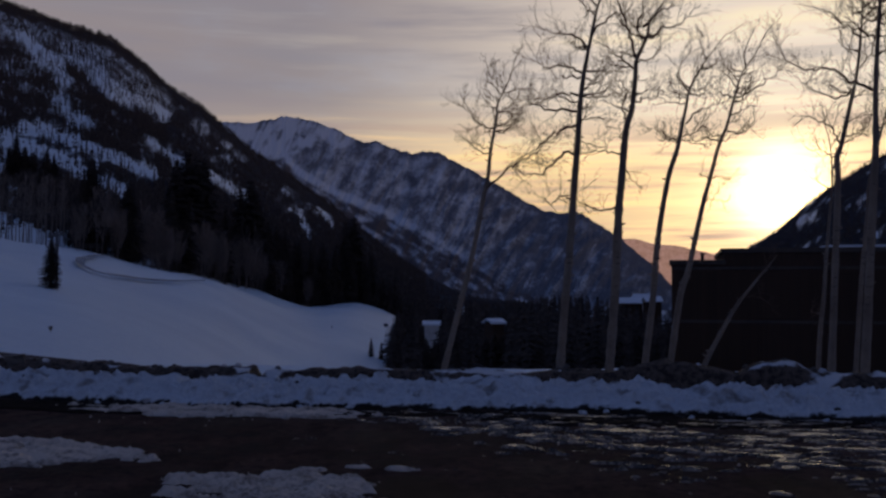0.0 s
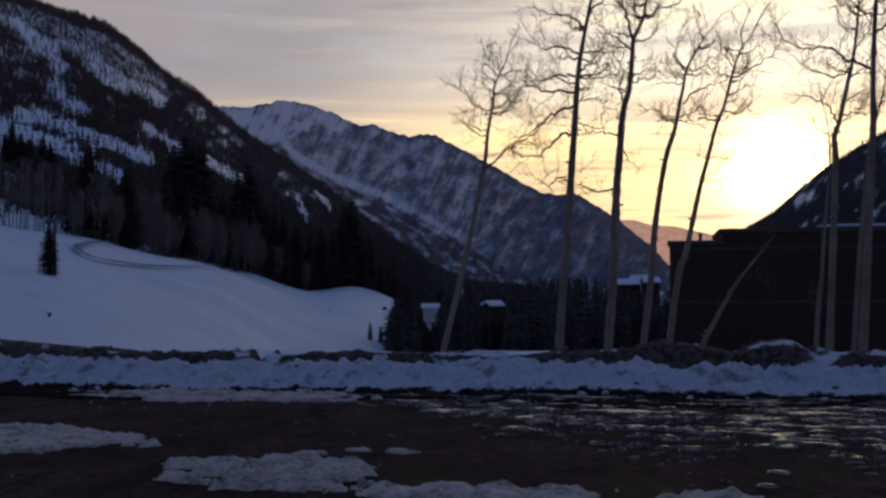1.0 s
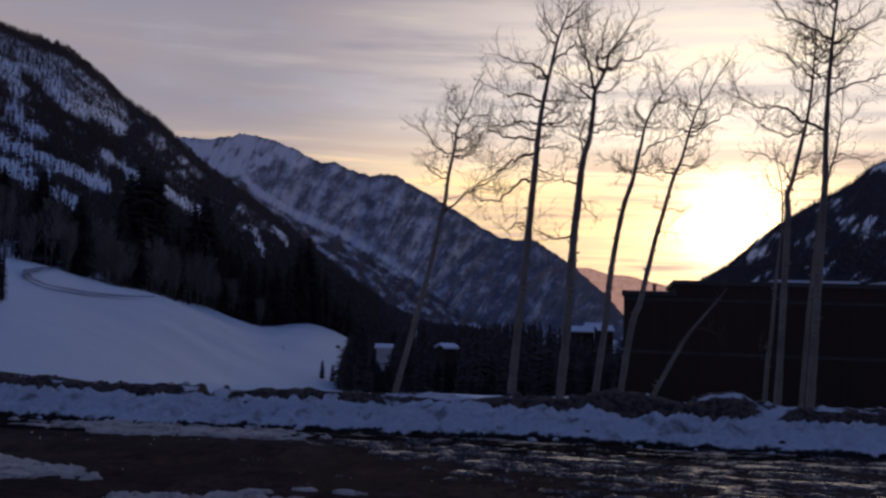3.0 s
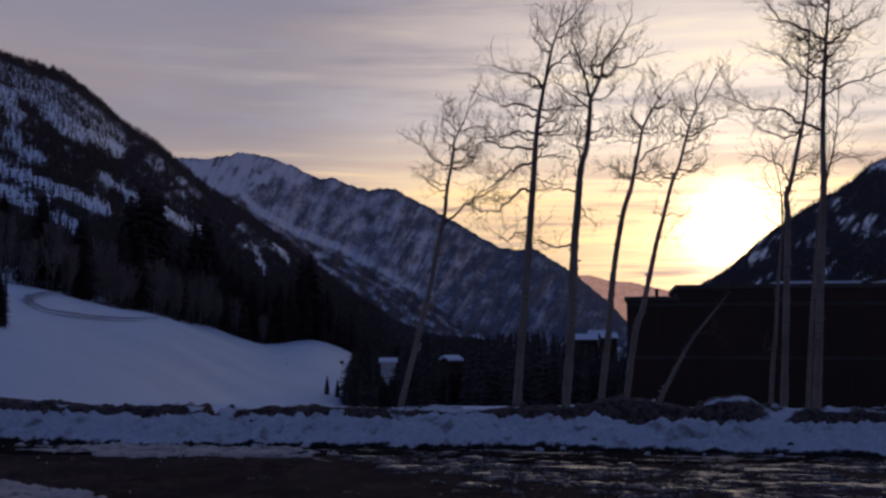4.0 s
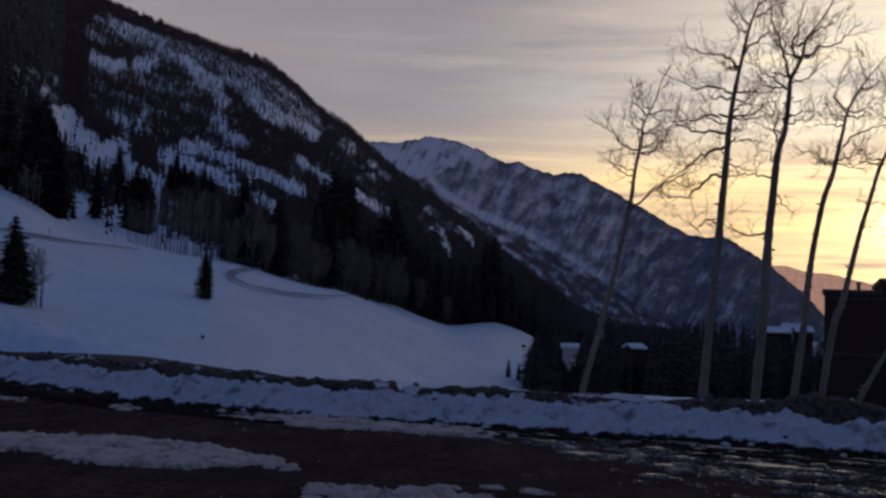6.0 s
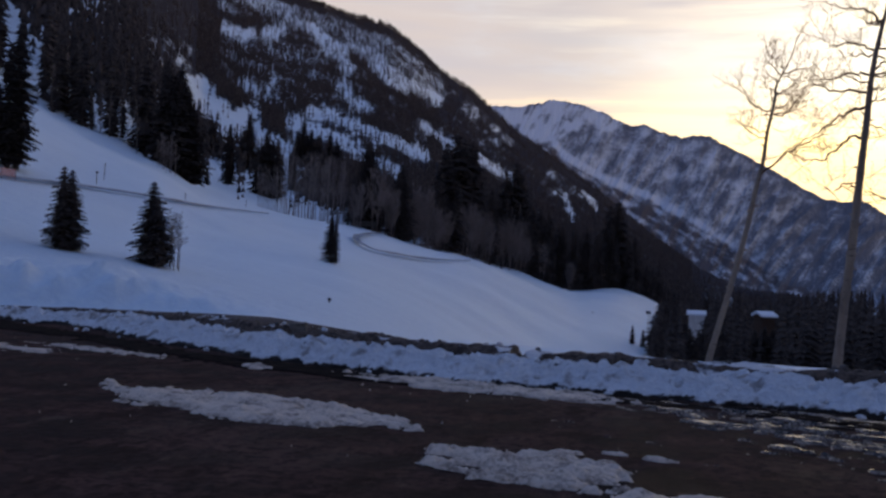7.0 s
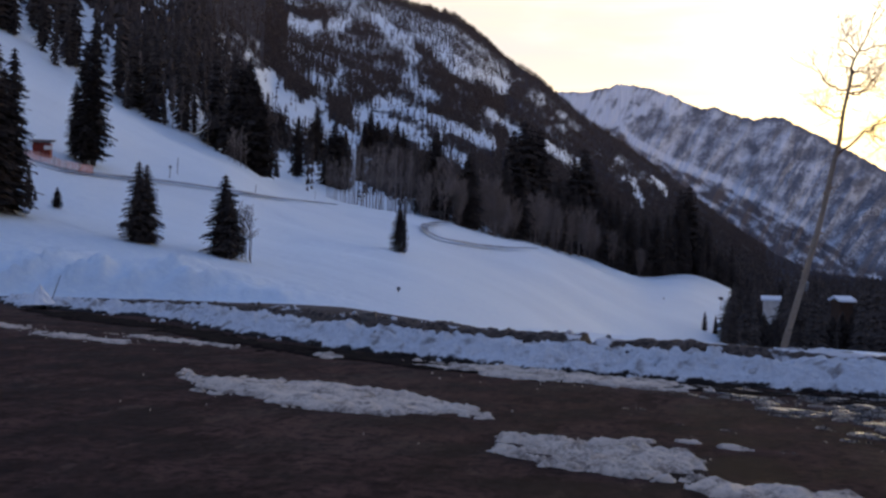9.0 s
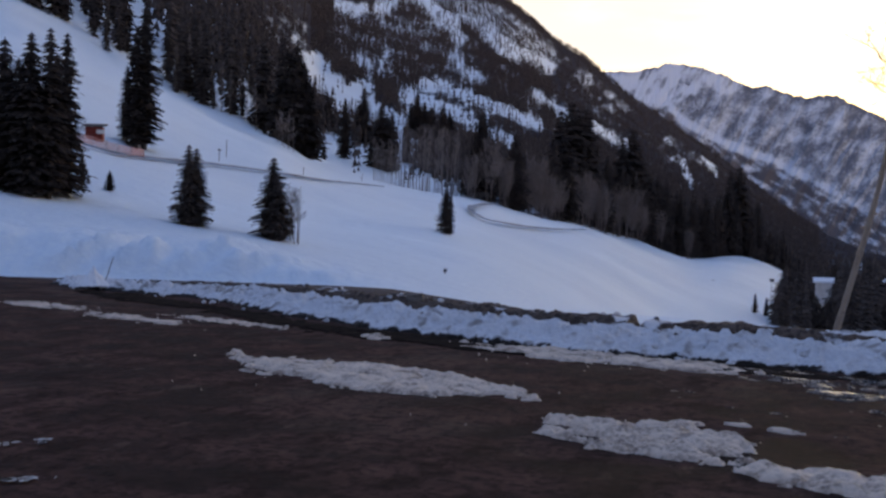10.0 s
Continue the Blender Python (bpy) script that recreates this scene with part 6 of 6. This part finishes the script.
BRUSH_MESH = [bare_mesh(5.0, 3.2, 26, 300 + q, 6, 0.04).mesh("bare_brush", [BRUSHY]) for q in range(4)]


def bare_aspen(az, r, tall, rng, label="slender leafless aspen at the edge of the woods", wide=1.0):
    ob = new("bare_aspen")
    ob.matrix_basis = Matrix.Translation(polar(az, r, height(az, r))) @ pose(0, 0, 0, rng.uniform(-2, 2), rng.uniform(-2, 2), rng.uniform(0, 360))
    c = part("crown", rng.choice(STEM_MESH), ob)
    c.scale = (tall / 8 * wide, tall / 8 * wide, tall / 8)
    tagged(ob, label, "tree", "bare aspens by the woods")


def brush(az, r, tall, wide, rng, label="grey-brown leafless thicket at the edge of the woods"):
    ob = new("bare_thicket")
    ob.matrix_basis = Matrix.Translation(polar(az, r, height(az, r))) @ pose(0, 0, 0, 0, 0, rng.uniform(0, 360))
    c = part("shrub_stem", rng.choice(BRUSH_MESH), ob)
    c.scale = (tall / 5 * wide, tall / 5 * wide, tall / 5)
    tagged(ob, label, "shrub", "bare thickets")


def bare_stands():
    rng = random.Random(55)
    for az in np.arange(-24.75, -21.2, 0.12):
        r = float(np.interp(az, FINE, ROWS["edge_r"])) + rng.uniform(-2, 9)
        bare_aspen(az + rng.uniform(-0.08, 0.08), r, rng.uniform(10.5, 14.0), rng)
    for az in np.arange(-38.0, -31.5, 0.5):
        bare_aspen(az + rng.uniform(-0.08, 0.08), float(np.interp(az, FINE, ROWS["edge_r"])) + rng.uniform(3, 12), rng.uniform(6.5, 10.5), rng)
    for az in np.arange(-26.2, -24.7, 0.11):
        r = float(np.interp(az, FINE, ROWS["edge_r"])) - 3 + rng.uniform(-2, 2)
        bare_aspen(az, r, rng.uniform(6.5, 9.0), rng)
    for az in np.arange(-20.6, -8.5, 0.22):
        if rng.random() < 0.75:
            bare_aspen(az, float(np.interp(az, FINE, ROWS["edge_r"])) + rng.uniform(-1, 5), rng.uniform(7, 12), rng)
    for az, top in ((-17.1, 11.5), (-16.7, 11.0), (-17.5, 9.0), (-16.3, 10.5), (-14.5, 10.5), (-14.1, 11.0), (-13.6, 11.0), (-13.1, 11.0), (-14.9, 8.5), (-12.8, 10.0), (-19.6, 11.5), (-19.2, 10.0), (-18.5, 9.0), (-12.2, 9.8),
                    (-11.8, 11.4), (-11.4, 12.0), (-11.0, 11.5), (-10.6, 9.0), (-15.6, 7.5), (-20.6, 8.0), (-9.6, 9.0), (-8.7, 8.5), (-15.3, 9.0), (-16.0, 8.0), (-10.2, 8.0), (-7.9, 7.0), (-6.8, 7.5), (-5.9, 6.0)):
        brush(az, float(np.interp(az, FINE, ROWS["edge_r"])) + rng.uniform(-2, 4), top, 0.72, rng)
    for a in (-31.9, -31.6, -31.4, -31.1):
        bare_aspen(a, float(np.interp(a, FINE, ROWS["edge_r"])) - 5 + rng.uniform(-1, 1), rng.uniform(3.6, 5.2), rng, "small leafless aspen before the dark firs")
    r = on_slope(-31.0, -0.85)
    for a in (-31.15, -30.95, -30.75, -30.5):
        bare_aspen(a, r + rng.uniform(0, 2), rng.uniform(3.0, 4.2) * r / 60, rng, "thin leafless sapling growing beside a fir on the slope")
    for a in (-31.0, -30.8, -30.55):
        bare_aspen(a, r + 1.5 + rng.uniform(0, 1), rng.uniform(3.4, 4.1) * r / 60, rng, "feathery leafless sapling beside a fir on the slope", 1.9)
    for a in (-31.8, -31.5, -31.2, -30.9):
        bare_aspen(a, float(np.interp(a, FINE, ROWS["edge_r"])) - 4, rng.uniform(5.0, 7.0), rng, "brown leafless aspen before the dark firs", 1.7)


bare_stands()

# ---------------------------------------------------------------- houses among the valley trees
def house(az, el_eave, r, wide, deep, pitch, wall, label, turn=0.0):
    z = EYE + r * math.tan(radians(el_eave))
    g = min(height(az, r), z - 2.4)
    ob = new("house")
    ob.matrix_basis = Matrix.Translation(polar(az, r, 0)) @ pose(0, 0, 0, 0, 0, -az + turn)
    w, d = wide / 2, deep / 2
    s = Soup()
    s.add([(-w, -d, g), (w, -d, g), (w, d, g), (-w, d, g), (-w, -d, z), (w, -d, z), (w, d, z), (-w, d, z), (-w, 0, z + pitch), (w, 0, z + pitch)],
          [(0, 1, 5, 4), (2, 3, 7, 6), (1, 2, 6, 9, 5), (3, 0, 4, 8, 7), (0, 3, 2, 1)])
    part("wall", s.mesh("wall", [wall]), ob)
    for sgn in (-1, 1):
        s = Soup()
        e, t = 0.35, 0.28
        lo, hi = z - pitch * 0.12, z + pitch
        y0 = sgn * (d + e)
        s.add([(-w - e, y0, lo), (w + e, y0, lo), (w + e, 0, hi), (-w - e, 0, hi), (-w - e, y0, lo + t), (w + e, y0, lo + t), (w + e, 0, hi + t), (-w - e, 0, hi + t)],
              [(0, 1, 2, 3), (4, 7, 6, 5), (0, 4, 5, 1), (1, 5, 6, 2), (2, 6, 7, 3), (3, 7, 4, 0)])
        part("roof", s.mesh("roof", [SNOW]), ob, "roof thick with snow")
    n = int(wide / 2.2) if wide > 3.2 else 0
    for i in range(n):
        x = -w + (i + 0.5) * wide / n
        f = Soup()
        f.box((x - 0.5, -d - 0.05, z - 1.7), (x + 0.5, -d - 0.005, z - 0.6))
        fr = part("window", f.mesh("window", [TRIM]), ob)
        p = Soup()
        p.box((x - 0.42, -d - 0.07, z - 1.62), (x + 0.42, -d - 0.055, z - 0.68))
        part("pane", p.mesh("pane", [GLASS]), fr)
    tagged(ob, label, "house", "houses in the valley")


house(-0.65, -2.25, 166, 2.5, 3.4, 0.45, WALL_PALE, "small pale hut with a snowy roof among the firs")
house(3.0, -2.15, 152, 1.9, 3.0, 0.5, WALL, "dark hut with snow along its roof edge", 25)
house(10.9, -0.95, 250, 5.5, 6.0, 1.1, WALL, "snow-roofed lodge down the valley")
house(12.1, -0.85, 244, 3.6, 5.0, 1.0, WALL, "snow-roofed cabin down the valley", 10)
house(11.5, -0.75, 268, 4.0, 5.0, 1.3, WALL_PALE, "pale snow-roofed house down the valley", -15)


def big_clod():
    """A dark frozen slab left on top of the berm."""
    az, r = -23.6, 17.9
    bm = bmesh.new()
    bmesh.ops.create_cube(bm, size=1.0)
    bmesh.ops.subdivide_edges(bm, edges=bm.edges[:], cuts=3, use_grid_fill=True)
    for v in bm.verts:
        v.co *= 1 + 0.3 * fbm(v.co.x * 2, v.co.y * 2, v.co.z * 2, 3)
        v.co = Vector((v.co.x * 0.28, v.co.y * 0.2, v.co.z * 0.20))
    me = bpy.data.meshes.new("dirt_slab")
    bm.to_mesh(me)
    bm.free()
    me.materials.append(DIRT)
    q = polar(az, r)
    ob = new("dirt_slab", me)
    ob.matrix_basis = pose(q.x, q.y, bank_top(q) + 0.07, 4, -5, 20)
    tagged(ob, "dark frozen slab of dirt on the berm", "clod")


big_clod()
